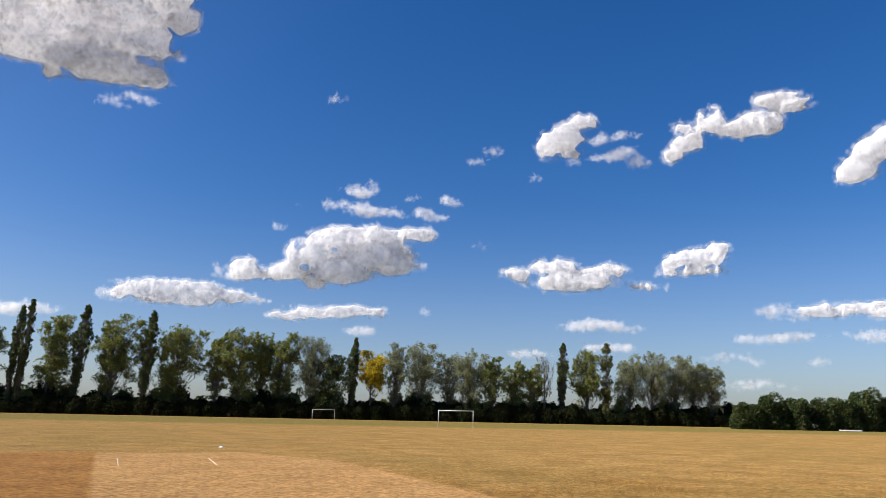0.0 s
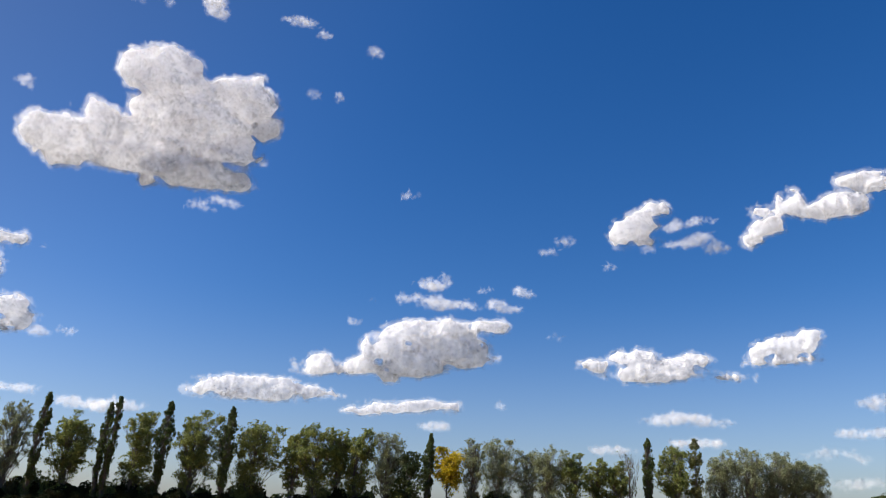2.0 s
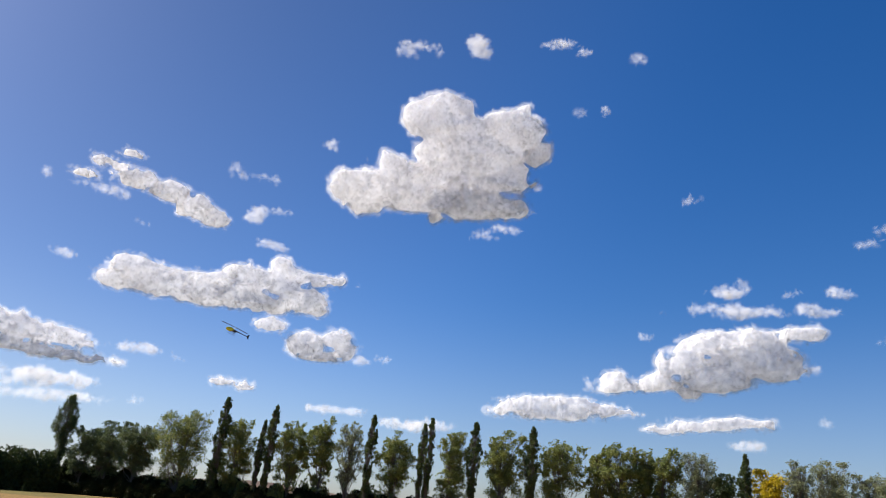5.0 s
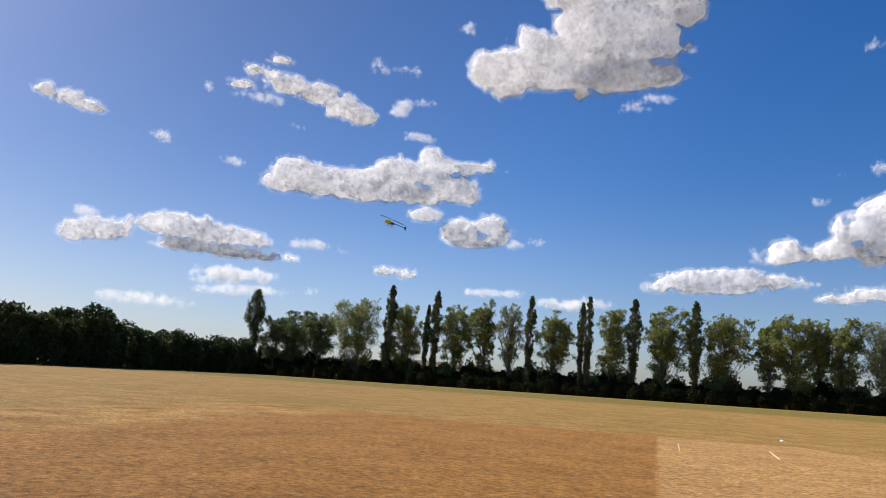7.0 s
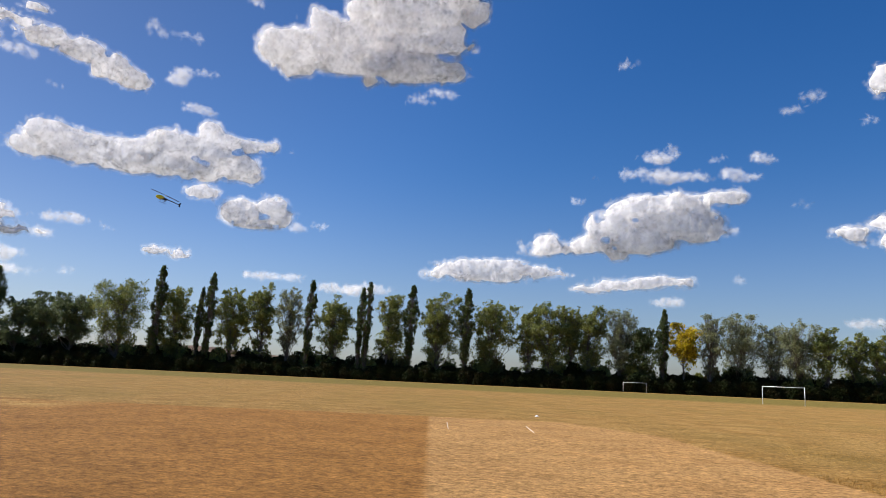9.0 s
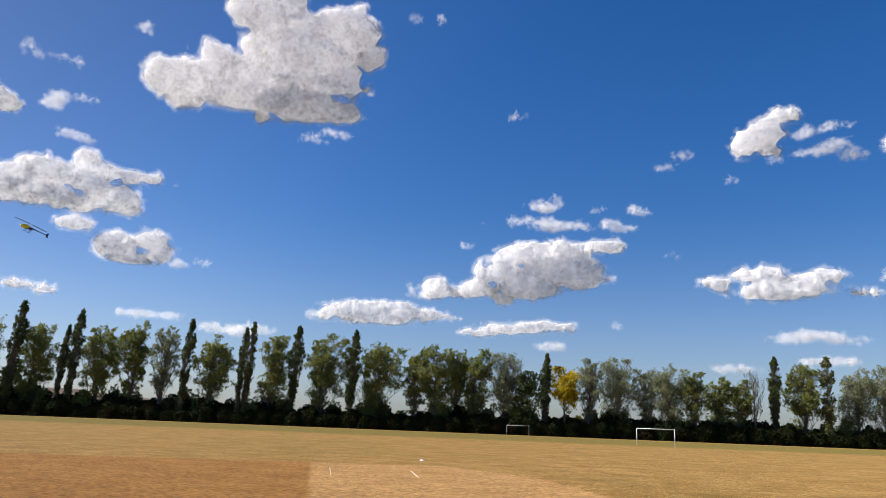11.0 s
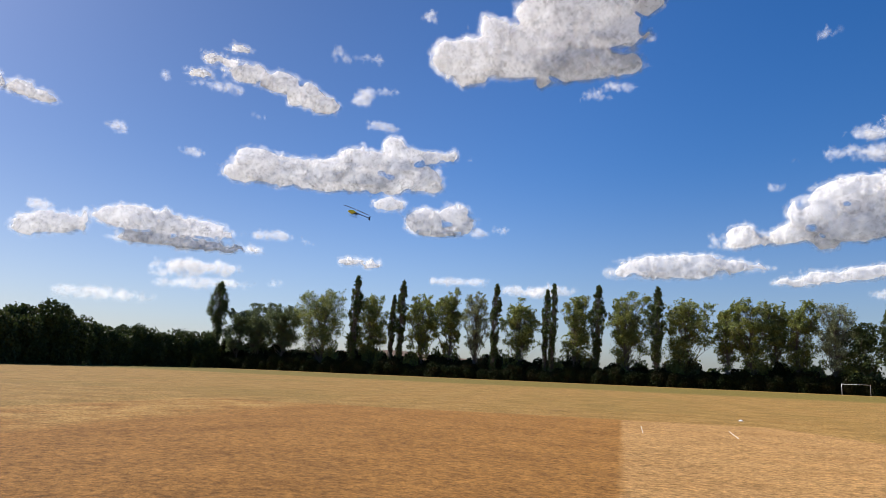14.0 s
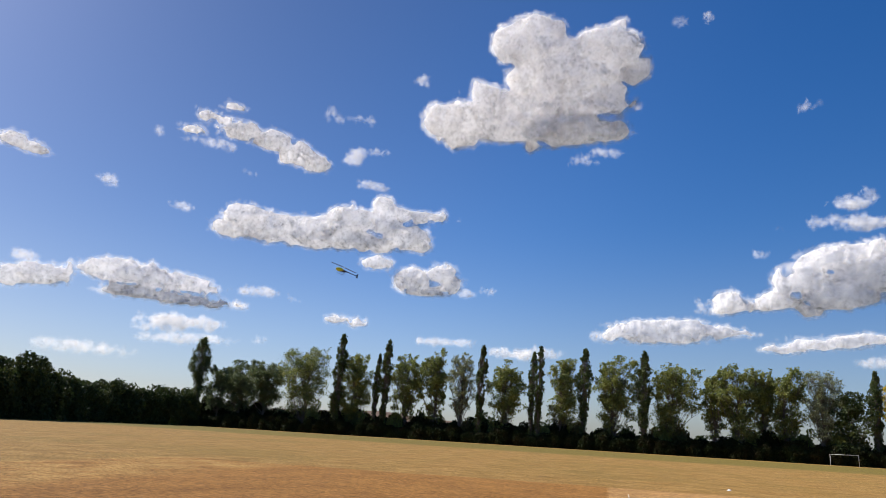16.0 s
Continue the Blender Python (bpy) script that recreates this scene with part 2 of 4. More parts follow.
white_paint = plain("white gloss paint", (0.80, 0.80, 0.78), (0.66, 0.65, 0.60), 0.4)
line_chalk = plain("white line marking", (0.62, 0.55, 0.46), (0.48, 0.36, 0.22), 0.9, 0, 14)
heli_yellow = plain("yellow green canopy paint", (0.62, 0.60, 0.03), (0.50, 0.52, 0.03), 0.25)
heli_black = plain("black carbon fibre", (0.018, 0.018, 0.02), (0.03, 0.03, 0.032), 0.4)
heli_metal = plain("brushed aluminium", (0.55, 0.55, 0.56), (0.42, 0.42, 0.43), 0.35, 1.0)
clay = plain("dry bank of straw and red clay", (0.075, 0.036, 0.018), (0.12, 0.082, 0.034), 0.95, 0, 0.08)
plastic_white = plain("white plastic", (0.82, 0.82, 0.8), (0.7, 0.7, 0.68), 0.5)


CLOUD_WHITE = (0.995, 0.985, 0.99, 1)


def vapour(name, cover):
    """A soft puff of cloud droplets; cover: how much its middle hides. It thins out to its rim."""
    m, nt = material(name)
    d1 = node(nt, "ShaderNodeBsdfDiffuse", {"Color": CLOUD_WHITE})
    d2 = node(nt, "ShaderNodeBsdfTranslucent", {"Color": CLOUD_WHITE})
    mx = node(nt, "ShaderNodeMixShader", {0: 0.5, 1: d1.outputs[0], 2: d2.outputs[0]})
    clear = nt.nodes.new("ShaderNodeBsdfTransparent")
    grad = node(nt, "ShaderNodeTexGradient", {"Vector": nt.nodes.new("ShaderNodeUVMap").outputs[0]})
    grad.gradient_type = "SPHERICAL"
    finish(nt, node(nt, "ShaderNodeMixShader", {0: ramp01(nt, grad.outputs[0], 0.0, 1.0, 0.0, cover), 1: clear.outputs[0], 2: mx.outputs[0]}).outputs[0])
    return m


COVER = 0.09
thin_vapour = vapour("thin cloud", COVER)


def dense_vapour(clear_part):
    """The heart of a cloud: droplets throw light back and pass it on inwards; clear_part: how much sky shows through."""
    m, nt = material("dense cloud")
    d1 = node(nt, "ShaderNodeBsdfDiffuse", {"Color": CLOUD_WHITE})
    d2 = node(nt, "ShaderNodeBsdfTranslucent", {"Color": CLOUD_WHITE})
    mx = node(nt, "ShaderNodeMixShader", {0: 0.6, 1: d1.outputs[0], 2: d2.outputs[0]})
    clear = nt.nodes.new("ShaderNodeBsdfTransparent")
    finish(nt, node(nt, "ShaderNodeMixShader", {0: clear_part, 1: mx.outputs[0], 2: clear.outputs[0]}).outputs[0])
    return m


# for clouds about 900, 1700 and 3300 m away
# letting more sky through with distance stands in for haze
DENSE = [dense_vapour(gap) for gap in (0.06, 0.16, 0.32)]

# ---- ground ----
rings = np.concatenate([np.linspace(0.5, 40, 80), np.geomspace(42, 4600, 60)])
seg = 160
ang = np.arange(seg) * 2 * np.pi / seg
gx = np.concatenate([[0.0], (rings[:, None] * np.cos(ang)).ravel()])
gy = np.concatenate([[0.0], (rings[:, None] * np.sin(ang)).ravel()])
gz = 0.012 * np.sin(gx * 0.9 + 0.4) * np.cos(gy * 0.7) * np.clip(np.hypot(gx, gy) / 20, 0, 1)
fan = [(0, 1 + (s + 1) % seg, 1 + s) for s in range(seg)]
quads = []
for r in range(len(rings) - 1):
    p, q = 1 + r * seg, 1 + (r + 1) * seg
    for s in range(seg):
        s2 = (s + 1) % seg
        quads += [(p + s, p + s2, q + s2), (p + s, q + s2, q + s)]
faces = np.array(fan + quads)
faces[:seg] = faces[:seg, ::-1]
ground = new("ground", fast_mesh("ground", np.stack([gx, gy, gz], 1), faces, turf, True))
tagged(ground, "parched straw-coloured sports field with a worn cricket square", "ground", kind="structure")

# a dry bank rising behind the trees
bank_bm = bmesh.new()
grid = {}
for i in range(41):
    for j in range(9):
        u, v = i / 40, j / 8
        az = 28 + 35 * u
        d = 172 / math.cos(radians(az - ROW_AZ)) + 30 + 70 * v
        h = 10.0 * math.sin(math.pi * min(1, u * 1.05)) ** 0.8 * math.sin(math.pi * v) * (0.85 + 0.2 * noise.noise((u * 6, v * 3, 0)))
        p = way(az) * d
        grid[i, j] = bank_bm.verts.new((p.x, p.y, max(h, 0) - 0.1))
for i in range(40):
    for j in range(8):
        f = bank_bm.faces.new((grid[i, j], grid[i, j + 1], grid[i + 1, j + 1], grid[i + 1, j]))
        f.smooth = True
bmesh.ops.recalc_face_normals(bank_bm, faces=bank_bm.faces)
me = bpy.data.meshes.new("bank")
bank_bm.to_mesh(me)
bank_bm.free()
me.materials.append(clay)
tagged(new("bank", me), "low dry bank of reddish earth and straw behind the trees", "bank", kind="structure")


# ---- clouds ----
def lattice(shape, step, cell, rng):
    """Smooth random values in 0..1 on a grid: a coarse lattice, eased between its nodes along each axis."""
    out = rng.random([int(n * step / cell) + 3 for n in shape]).astype(np.float32)
    for ax, n in enumerate(shape):
        p = np.arange(n) * step / cell + rng.random()
        i = p.astype(int)
        f = p - i
        f = (f * f * f * (f * (f * 6 - 15) + 10)).astype(np.float32)
        f = f.reshape([-1 if k == ax else 1 for k in range(3)])
        out = np.take(out, i, ax) * (1 - f) + np.take(out, i + 1, ax) * f
    return out


def level_surface(F, level):
    """The surface F = level of a 3D grid, as quads (naive surface nets)."""
    nx, ny, nz = F.shape
    total = np.zeros((nx - 1, ny - 1, nz - 1, 3), np.float32)
    count = np.zeros((nx - 1, ny - 1, nz - 1), np.int16)
    cut = lambda a, o: a[o[0]:o[0] + nx - 1, o[1]:o[1] + ny - 1, o[2]:o[2] + nz - 1]
    for ax in range(3):
        for o1 in (0, 1):
            for o2 in (0, 1):
                o = [o1, o2]
                o.insert(ax, 0)
                e = list(o)
                e[ax] = 1
                fa, fb = cut(F, o), cut(F, e)
                hit = (fa > level) != (fb > level)
                t = np.where(hit, (level - fa) / np.where(hit, fb - fa, 1), 0)
                for k in range(3):
                    total[..., k] += np.where(hit, t if k == ax else o[k], 0)
                count += hit
    live = count > 0
    index = np.full(live.shape, -1, np.int32)
    index[live] = np.arange(live.sum())
    verts = np.argwhere(live) + total[live] / count[live][:, None]
    quads = []
    for ax in range(3):
        a1, a2 = [k for k in range(3) if k != ax]
        lo = [slice(1, -1)] * 3
        lo[ax] = slice(0, -1)
        hi = list(lo)
        hi[ax] = slice(1, None)
        ia, ib = F[tuple(lo)] > level, F[tuple(hi)] > level
        where = np.argwhere(ia != ib)
        if not len(where):
            continue
        flip = ia[tuple(where.T)]
        c = where.copy()
        c[:, a1] += 1
        c[:, a2] += 1
        def cell(d1, d2):
            q = c.copy()
            q[:, a1] -= d1
            q[:, a2] -= d2
            return index[tuple(q.T)]
        quad = np.stack([cell(1, 1), cell(0, 1), cell(0, 0), cell(1, 0)], 1)
        if ax == 1:
            flip = ~flip
        quad[~flip] = quad[~flip][:, ::-1]
        quads.append(quad)
    return verts, np.concatenate(quads)


UNIT = 0.0459      # degrees in one grid unit of the clouds
cloud_seed = [11]
DENSITY = (0.050, 0.05, 0.026)       # how much a unit of a full cloud, a light one, a wisp hides
PUFF = (5.0, 13.0)                  # the puffs' radius at the rim and in the depth
RIM = (3.5, 4.5)                    # units over which a cloud thickens, outside and inside its outline


def cloud(az, el, thin, puffs):
    """A cumulus: puffs (across, up, half-width, half-height in degrees) merged, roughened and wrapped in thinner edges.
    thin: 0 a full cloud, 1 a light one, 2 a wisp."""
    cloud_seed[0] += 1
    rng = np.random.default_rng(cloud_seed[0])
    d = min(4300.0, 350.0 / math.sin(radians(max(el, 1.5))))
    metre = d * math.tan(radians(UNIT))
    B = np.array(puffs) / UNIT
    lo, hi = (B[:, :2] - B[:, 2:]).min(0) - 14, (B[:, :2] + B[:, 2:]).max(0) + 14
    depth = float(np.sqrt(B[:, 2] * B[:, 3]).max()) * 1.2 + 18
    size = max(hi - lo)
    step = 1.7 if size < 120 else 2.3
    shape = [int((hi[0] - lo[0]) / step) + 2, int(2 * depth / step) + 2, int((hi[1] - lo[1]) / step) + 2]
    X = (lo[0] + np.arange(shape[0]) * step)[:, None, None].astype(np.float32)
    Y = (-depth + np.arange(shape[1]) * step)[None, :, None].astype(np.float32)
    Z = (lo[1] + np.arange(shape[2]) * step)[None, None, :].astype(np.float32)
    acc = np.zeros(shape, np.float32)
    soft = 3.0
    lumps = []
    for x, z, rx, rz in B:
        lumps.append((x, rng.uniform(-0.2, 0.2) * rx, z, rx * 0.95, rz * 0.93))
        for _ in range(3 if rx > 14 else 1):            # smaller heads round its upper rim
            a, b = rng.uniform(-0.35, math.pi + 0.35), rng.uniform(-0.9, 0.9)
            f = rng.uniform(0.25, 0.5)
            k = rng.uniform(0.72, 0.9)
            lumps.append((x + k * rx * math.cos(a) * math.cos(b), -k * rz * math.sin(b), z + k * rz * math.sin(a) * math.cos(b),
                          f * (0.55 * rx + 0.45 * rz), f * rz * 1.05))
    for x, y, z, rx, rz in lumps:
        ry = 0.8 * math.sqrt(rx * rz)
        m = 1 + 7 * soft / min(rx, rz)
        cut = [slice(max(0, int((c - m * e - o) / step)), max(0, int((c + m * e - o) / step) + 2))
               for c, e, o in ((x, rx, lo[0]), (y, ry, -depth), (z, rz, lo[1]))]
        dz = Z[:, :, cut[2]] - z
        dz = np.where(dz < 0, dz * 1.12, dz)
        q = np.sqrt(((X[cut[0]] - x) / rx) ** 2 + ((Y[:, cut[1]] - y) / ry) ** 2 + (dz / rz) ** 2)
        acc[tuple(cut)] += np.exp(np.clip((1 - q) * min(rx, rz) * 1.1, -40, 60) / soft)
    F = soft * np.log(acc + 1e-9) - (2.4, 2.2, 1.2)[thin]
    r = float(np.median(B[:, 3]))
    amp, cell = min(17.0, 0.75 * r + 1.5) * (1.0, 1.2, 1.6)[thin], min(52.0, 1.5 * r + 4.0)
    octave, smooth, fine = 0, F, 0.0
    while cell > step * 1.3:
        n1 = lattice(shape, step, cell, rng)
        F = F + amp * ((1 - np.abs(2 * n1 - 1) ** 1.2) - 0.66 if thin == 0 else n1 - 0.5)
        octave += 1
        if octave <= 2:
            smooth = F
        else:
            fine += amp * 0.4
        amp, cell = amp * 0.54, cell * 0.5
    smooth = smooth.copy()
    for ax in range(3):
        for end in (0, -1):
            cut = [slice(None)] * 3
            cut[ax] = end
            smooth[tuple(cut)] = -60
    root = new("cloud")
    out = way(az, el)
    right = Vector((0, 0, 1)).cross(out).normalized() * -1
    m = Matrix((right, out, right.cross(out))).transposed()
    to_sun = m.transposed() @ sun_way
    e = np.clip((F + RIM[0]) / (RIM[0] + RIM[1]), 0, 1)
    rim = e * e * (3 - 2 * e)
    # a dense heart in the larger clouds
    core = (1.2, 99.0, 99.0)[thin] + 0.6 * fine
    if smooth.max() > core + 3:
        v, f = level_surface(smooth, core)
        v = (v * step + np.array([lo[0], -depth, lo[1]])) * metre
        tagged(part("heart", fast_mesh("heart", v, f, DENSE[0 if d < 1200 else (1 if d < 2300 else 2)], True), None, root), kind="stuff")
    # soft puffs of droplets round it, finer and sparser at the rim
    radius = np.clip(PUFF[0] + 0.6 * F, PUFF[0] + (0, 0, 1.5)[thin], PUFF[1])
    count = rng.poisson(DENSITY[thin] * rim * (smooth < core + 1) * 2 / (COVER * 0.3 * math.pi * radius ** 2) * step ** 3)
    cells = np.repeat(np.argwhere(count > 0), count[count > 0], axis=0)
    sizes = np.repeat(radius[count > 0], count[count > 0])[:, None] * rng.uniform(0.75, 1.25, (len(cells), 1))
    c = (cells + rng.random(cells.shape) - 0.5) * step + np.array([lo[0], -depth, lo[1]])
    u = rng.normal(size=c.shape)
    u /= np.linalg.norm(u, axis=1)[:, None]
    v = np.cross(u, rng.normal(size=c.shape))
    v /= np.linalg.norm(v, axis=1)[:, None]
    u, v = sizes * u, sizes * v
    corners = np.stack([c - u - v, c + u - v, c + u + v, c - u + v], 1).reshape(-1, 3)
    me = fast_mesh("fringe", corners * metre, np.arange(4 * len(c)).reshape(-1, 4), thin_vapour, True)
    me.uv_layers.new(name="across").data.foreach_set("uv", np.tile(np.array([-1, -1, 1, -1, 1, 1, -1, 1], np.float32), len(c)))
    # droplets are round: a puff takes the sunlight alike whichever way it lies
    me.normals_split_custom_set_from_vertices([to_sun] * len(me.vertices))
    tagged(part("fringe", me, None, root), kind="stuff")
    root.matrix_world = Matrix.Translation(out * d + Vector((0, 0, EYE))) @ m.to_4x4()
    label = ("bright white cumulus cloud with a greyish base in blue sky", "small thin white cloud drifting in blue sky",
             "faint translucent wisp of cloud in blue sky")[thin]
    return tagged(root, label, "cloud", "fair-weather clouds")


cloud(30.10, 27.28, 0, [(-1.54, 3.86, 2.78, 2.36), (4.43, 3.3, 2.72, 1.84), (6.67, 1.68, 1.25, 1.34), (1.55, 1.24, 4.14, 2.61), (-7.14, -1.92, 2.85, 1.71), (-9.28, -1.51, 0.87, 0.71), (-7.01, 0.31, 0.41, 0.65), (-5.27, 0.14, 1.24, 0.91), (-7.29, -3.56, 1.63, 0.73), (-2.91, -2.27, 3.9, 1.95), (1.78, -2.66, 4.05, 1.58), (4.66, -2.78, 1.61, 0.98), (6.41, -1.06, 0.67, 0.63), (5.2, -1.35, 1.16, 0.8), (-0.66, -3.93, 1.04, 0.61), (4.1, -0.28, 2.13, 1.51), (2.2, -0.8, 3.2, 1.5), (-1.6, -0.6, 2.3, 1.6), (-4.6, -1.2, 2.6, 1.2)])
cloud(25.66, 22.46, 2, [(-1.03, -0.32, 0.8, 0.27), (0.51, 0.16, 1.07, 0.4)])
cloud(41.11, 27.95, 1, [(-0.23, 0.17, 0.55, 0.35), (0.23, -0.16, 0.55, 0.35)])
cloud(53.94, 21.83, 0, [(-3.79, 1.12, 1.02, 0.39), (-5.62, 0.03, 1.0, 0.38), (-4.6, 1.27, 0.86, 0.35), (-2.74, 2.19, 0.96, 0.28), (-2.07, 0.48, 1.61, 0.88), (0.21, 0.19, 1.65, 0.99), (2.18, -0.41, 1.43, 0.84), (3.69, -1.11, 1.53, 0.94), (1.72, -1.22, 0.75, 0.38)])
cloud(58.07, 21.04, 2, [(0.5, -0.01, 1.11, 0.28), (-0.92, 0.02, 0.85, 0.19)])
cloud(46.09, 21.70, 1, [(-0.72, -0.37, 0.7, 0.48), (0.06, 0.14, 1.14, 0.39), (1.22, 0.34, 0.66, 0.26)])
cloud(44.74, 19.36, 1, [(-0.49, 0.03, 0.88, 0.31), (0.53, -0.03, 0.8, 0.31)])
cloud(47.34, 15.76, 0, [(-7.25, 0.15, 1.77, 1.09), (-8.1, -0.93, 1.67, 0.72), (-4.68, -0.6, 2.72, 1.32), (-1.18, -0.56, 3.41, 1.53), (0.92, 0.89, 2.17, 1.04), (3.25, 2.29, 0.93, 0.49), (5.25, 1.53, 1.87, 0.76), (7.86, 1.68, 1.35, 0.41), (5.51, -0.25, 1.96, 1.07), (2.54, -1.01, 2.62, 0.79), (6.69, -0.78, 0.8, 0.63), (3.84, 0.52, 1.68, 1.06), (4.1, 1.73, 1.42, 0.75)])
cloud(40.16, 12.15, 0, [(-3.85, 1.07, 1.18, 0.57), (-0.71, -0.16, 1.68, 1.06), (1.67, 0.42, 1.43, 0.89), (2.57, -0.34, 0.8, 0.71), (0.28, -0.94, 1.85, 0.44)])
cloud(35.43, 11.28, 1, [(-0.63, -0.15, 0.89, 0.27), (0.96, 0.22, 0.58, 0.27)])
cloud(45.99, 8.41, 0, [(-0.36, 0.07, 1.43, 0.38), (0.6, -0.12, 0.84, 0.38)])
cloud(62.87, 9.73, 0, [(-5.89, -0.31, 2.36, 0.81), (-7.35, -0.82, 1.08, 0.58), (-0.76, 0.71, 2.94, 1.03), (2.22, 0.43, 2.87, 0.82), (4.68, 0.21, 2.01, 0.59), (4.2, -0.84, 3.96, 0.5), (0.61, -0.71, 2.01, 0.48), (-4.21, 0.19, 0.76, 0.45)])
cloud(69.74, 10.52, 1, [(-0.0, 0.0, 1.02, 0.29)])
cloud(53.32, 10.04, 1, [(-0.34, 0.04, 1.65, 0.35), (2.74, -0.29, 0.4, 0.18)])
cloud(59.11, 7.04, 1, [(0.31, 0.11, 3.31, 0.54), (-1.41, -0.49, 1.62, 0.24)])
cloud(58.18, 5.95, 1, [(-1.05, -0.08, 1.97, 0.33), (1.77, 0.14, 1.52, 0.25)])
cloud(64.84, 4.64, 2, [(0.01, -0.06, 2.76, 0.31), (-0.03, 0.22, 0.92, 0.23)])
cloud(52.80, 6.30, 1, [(-0.0, 0.0, 0.56, 0.26)])
cloud(71.90, 18.27, 0, [(-1.44, 0.19, 0.79, 0.47), (-0.21, 0.03, 1.25, 0.59), (1.24, -0.17, 1.05, 0.52)])
cloud(65.55, 16.87, 1, [(-0.13, 0.11, 0.6, 0.4), (0.27, -0.23, 0.4, 0.28)])
cloud(59.91, 15.92, 1, [(-0.0, -0.0, 0.8, 0.3)])
cloud(47.93, 24.57, 2, [(-1.03, 0.25, 0.6, 0.39), (-0.06, -0.33, 0.52, 0.26), (1.65, -0.08, 0.7, 0.22)])
cloud(28.32, 36.91, 1, [(-0.25, 0.25, 0.95, 0.56), (0.36, -0.36, 0.78, 0.48)])
cloud(20.02, 36.97, 1, [(-0.64, 0.21, 1.19, 0.34), (1.37, -0.46, 0.63, 0.3)])
cloud(13.49, 35.70, 2, [(-0.0, 0.0, 0.62, 0.33)])
cloud(16.38, 32.03, 1, [(-0.0, 0.0, 0.34, 0.39)])
cloud(18.72, 32.04, 2, [(-0.0, 0.0, 0.39, 0.39)])
cloud(34.59, 36.28, 2, [(-0.59, -0.14, 0.69, 0.56), (0.84, 0.2, 0.78, 0.35)])
cloud(9.43, 24.78, 2, [(-0.0, 0.0, 0.54, 0.29)])
cloud(55.00, 19.20, 2, [(0.0, 0.0, 0.49, 0.16)])
cloud(62.45, 21.04, 2, [(-0.0, 0.0, 0.26, 0.37)])
cloud(8.55, 12.23, 0, [(-7.15, -1.42, 2.48, 0.89), (-4.13, -1.27, 2.23, 0.8), (-2.17, 0.06, 2.34, 1.26), (0.29, 1.4, 2.63, 1.0), (3.03, 1.87, 2.63, 0.72), (6.13, 2.17, 1.89, 0.54), (3.05, 0.21, 3.24, 1.35), (-0.09, -1.12, 2.78, 1.17), (4.4, -0.66, 1.61, 0.63), (-1.84, -2.15, 0.89, 0.45)])
cloud(2.44, 11.67, 2, [(-0.0, 0.0, 0.89, 0.36)])
cloud(6.67, 17.71, 1, [(-0.16, -0.14, 1.46, 0.41), (0.56, 0.51, 0.41, 0.41)])
cloud(2.96, 17.29, 1, [(-0.0, 0.0, 0.55, 0.27)])
cloud(-0.39, 17.09, 1, [(-0.26, 0.18, 0.5, 0.41), (0.27, -0.19, 0.72, 0.27)])
cloud(6.53, 16.08, 1, [(-1.73, 0.31, 1.55, 0.32), (0.33, -0.09, 1.82, 0.55), (2.38, -0.29, 0.82, 0.27)])
cloud(1.37, 15.88, 1, [(-0.4, 0.09, 0.81, 0.45), (0.58, -0.14, 0.81, 0.31)])
cloud(13.30, 14.38, 1, [(-0.0, 0.0, 0.5, 0.27)])
cloud(12.14, 16.20, 2, [(-0.0, 0.0, 0.32, 0.18)])
cloud(-3.19, 13.47, 2, [(-0.0, 0.0, 0.48, 0.22)])
cloud(20.77, 8.59, 0, [(-3.07, 0.05, 1.6, 0.59), (-0.35, 0.41, 3.35, 0.64), (2.29, 0.05, 2.51, 0.61), (-0.69, -0.39, 4.26, 0.6), (5.03, -0.06, 1.22, 0.31)])
cloud(8.96, 7.74, 0, [(-3.13, -0.35, 1.49, 0.39), (-0.69, -0.04, 2.2, 0.53), (1.53, 0.24, 1.98, 0.48), (3.77, 0.08, 0.7, 0.44)])
cloud(1.36, 8.18, 2, [(-0.0, 0.0, 0.44, 0.26)])
cloud(6.57, 6.36, 1, [(-0.0, 0.0, 0.96, 0.35)])
cloud(31.48, 6.57, 1, [(-0.0, 0.0, 2.49, 0.47)])
cloud(37.72, 7.21, 1, [(-0.0, 0.0, 1.89, 0.29)])
cloud(-10.23, 21.86, 0, [(1.43, 1.25, 1.18, 0.7), (0.0, 0.17, 1.68, 1.24), (-0.98, -0.59, 1.33, 0.89), (-0.02, -1.16, 1.33, 0.44)])
cloud(-14.79, 20.68, 1, [(-1.54, 1.04, 0.78, 0.31), (-0.11, 1.21, 1.04, 0.26), (-0.8, -0.32, 1.31, 0.35), (0.41, 0.04, 0.86, 0.35), (1.31, -0.9, 0.95, 0.52)])
cloud(-11.14, 20.14, 2, [(-0.0, 0.0, 0.4, 0.35)])
cloud(-4.21, 21.08, 2, [(-0.0, 0.0, 0.63, 0.32)])
cloud(-2.77, 20.35, 2, [(-0.0, 0.0, 0.63, 0.23)])
cloud(-7.82, 18.89, 2, [(0.0, 0.0, 0.45, 0.23)])
cloud(-22.52, 21.62, 0, [(-3.38, -1.43, 0.84, 0.59), (-2.32, -0.68, 1.25, 0.92), (-2.25, 0.59, 0.83, 0.75), (-0.36, 0.62, 1.14, 1.14), (1.87, 0.08, 2.14, 0.95), (3.21, 0.21, 0.94, 0.78)])
cloud(-27.42, 23.00, 0, [(-0.58, 0.34, 1.23, 0.54), (0.41, -0.24, 1.37, 0.69)])
cloud(-32.88, 18.46, 0, [(-1.26, -1.08, 1.17, 1.03), (-0.01, 0.22, 1.08, 1.0), (1.21, 0.85, 1.19, 1.05)])
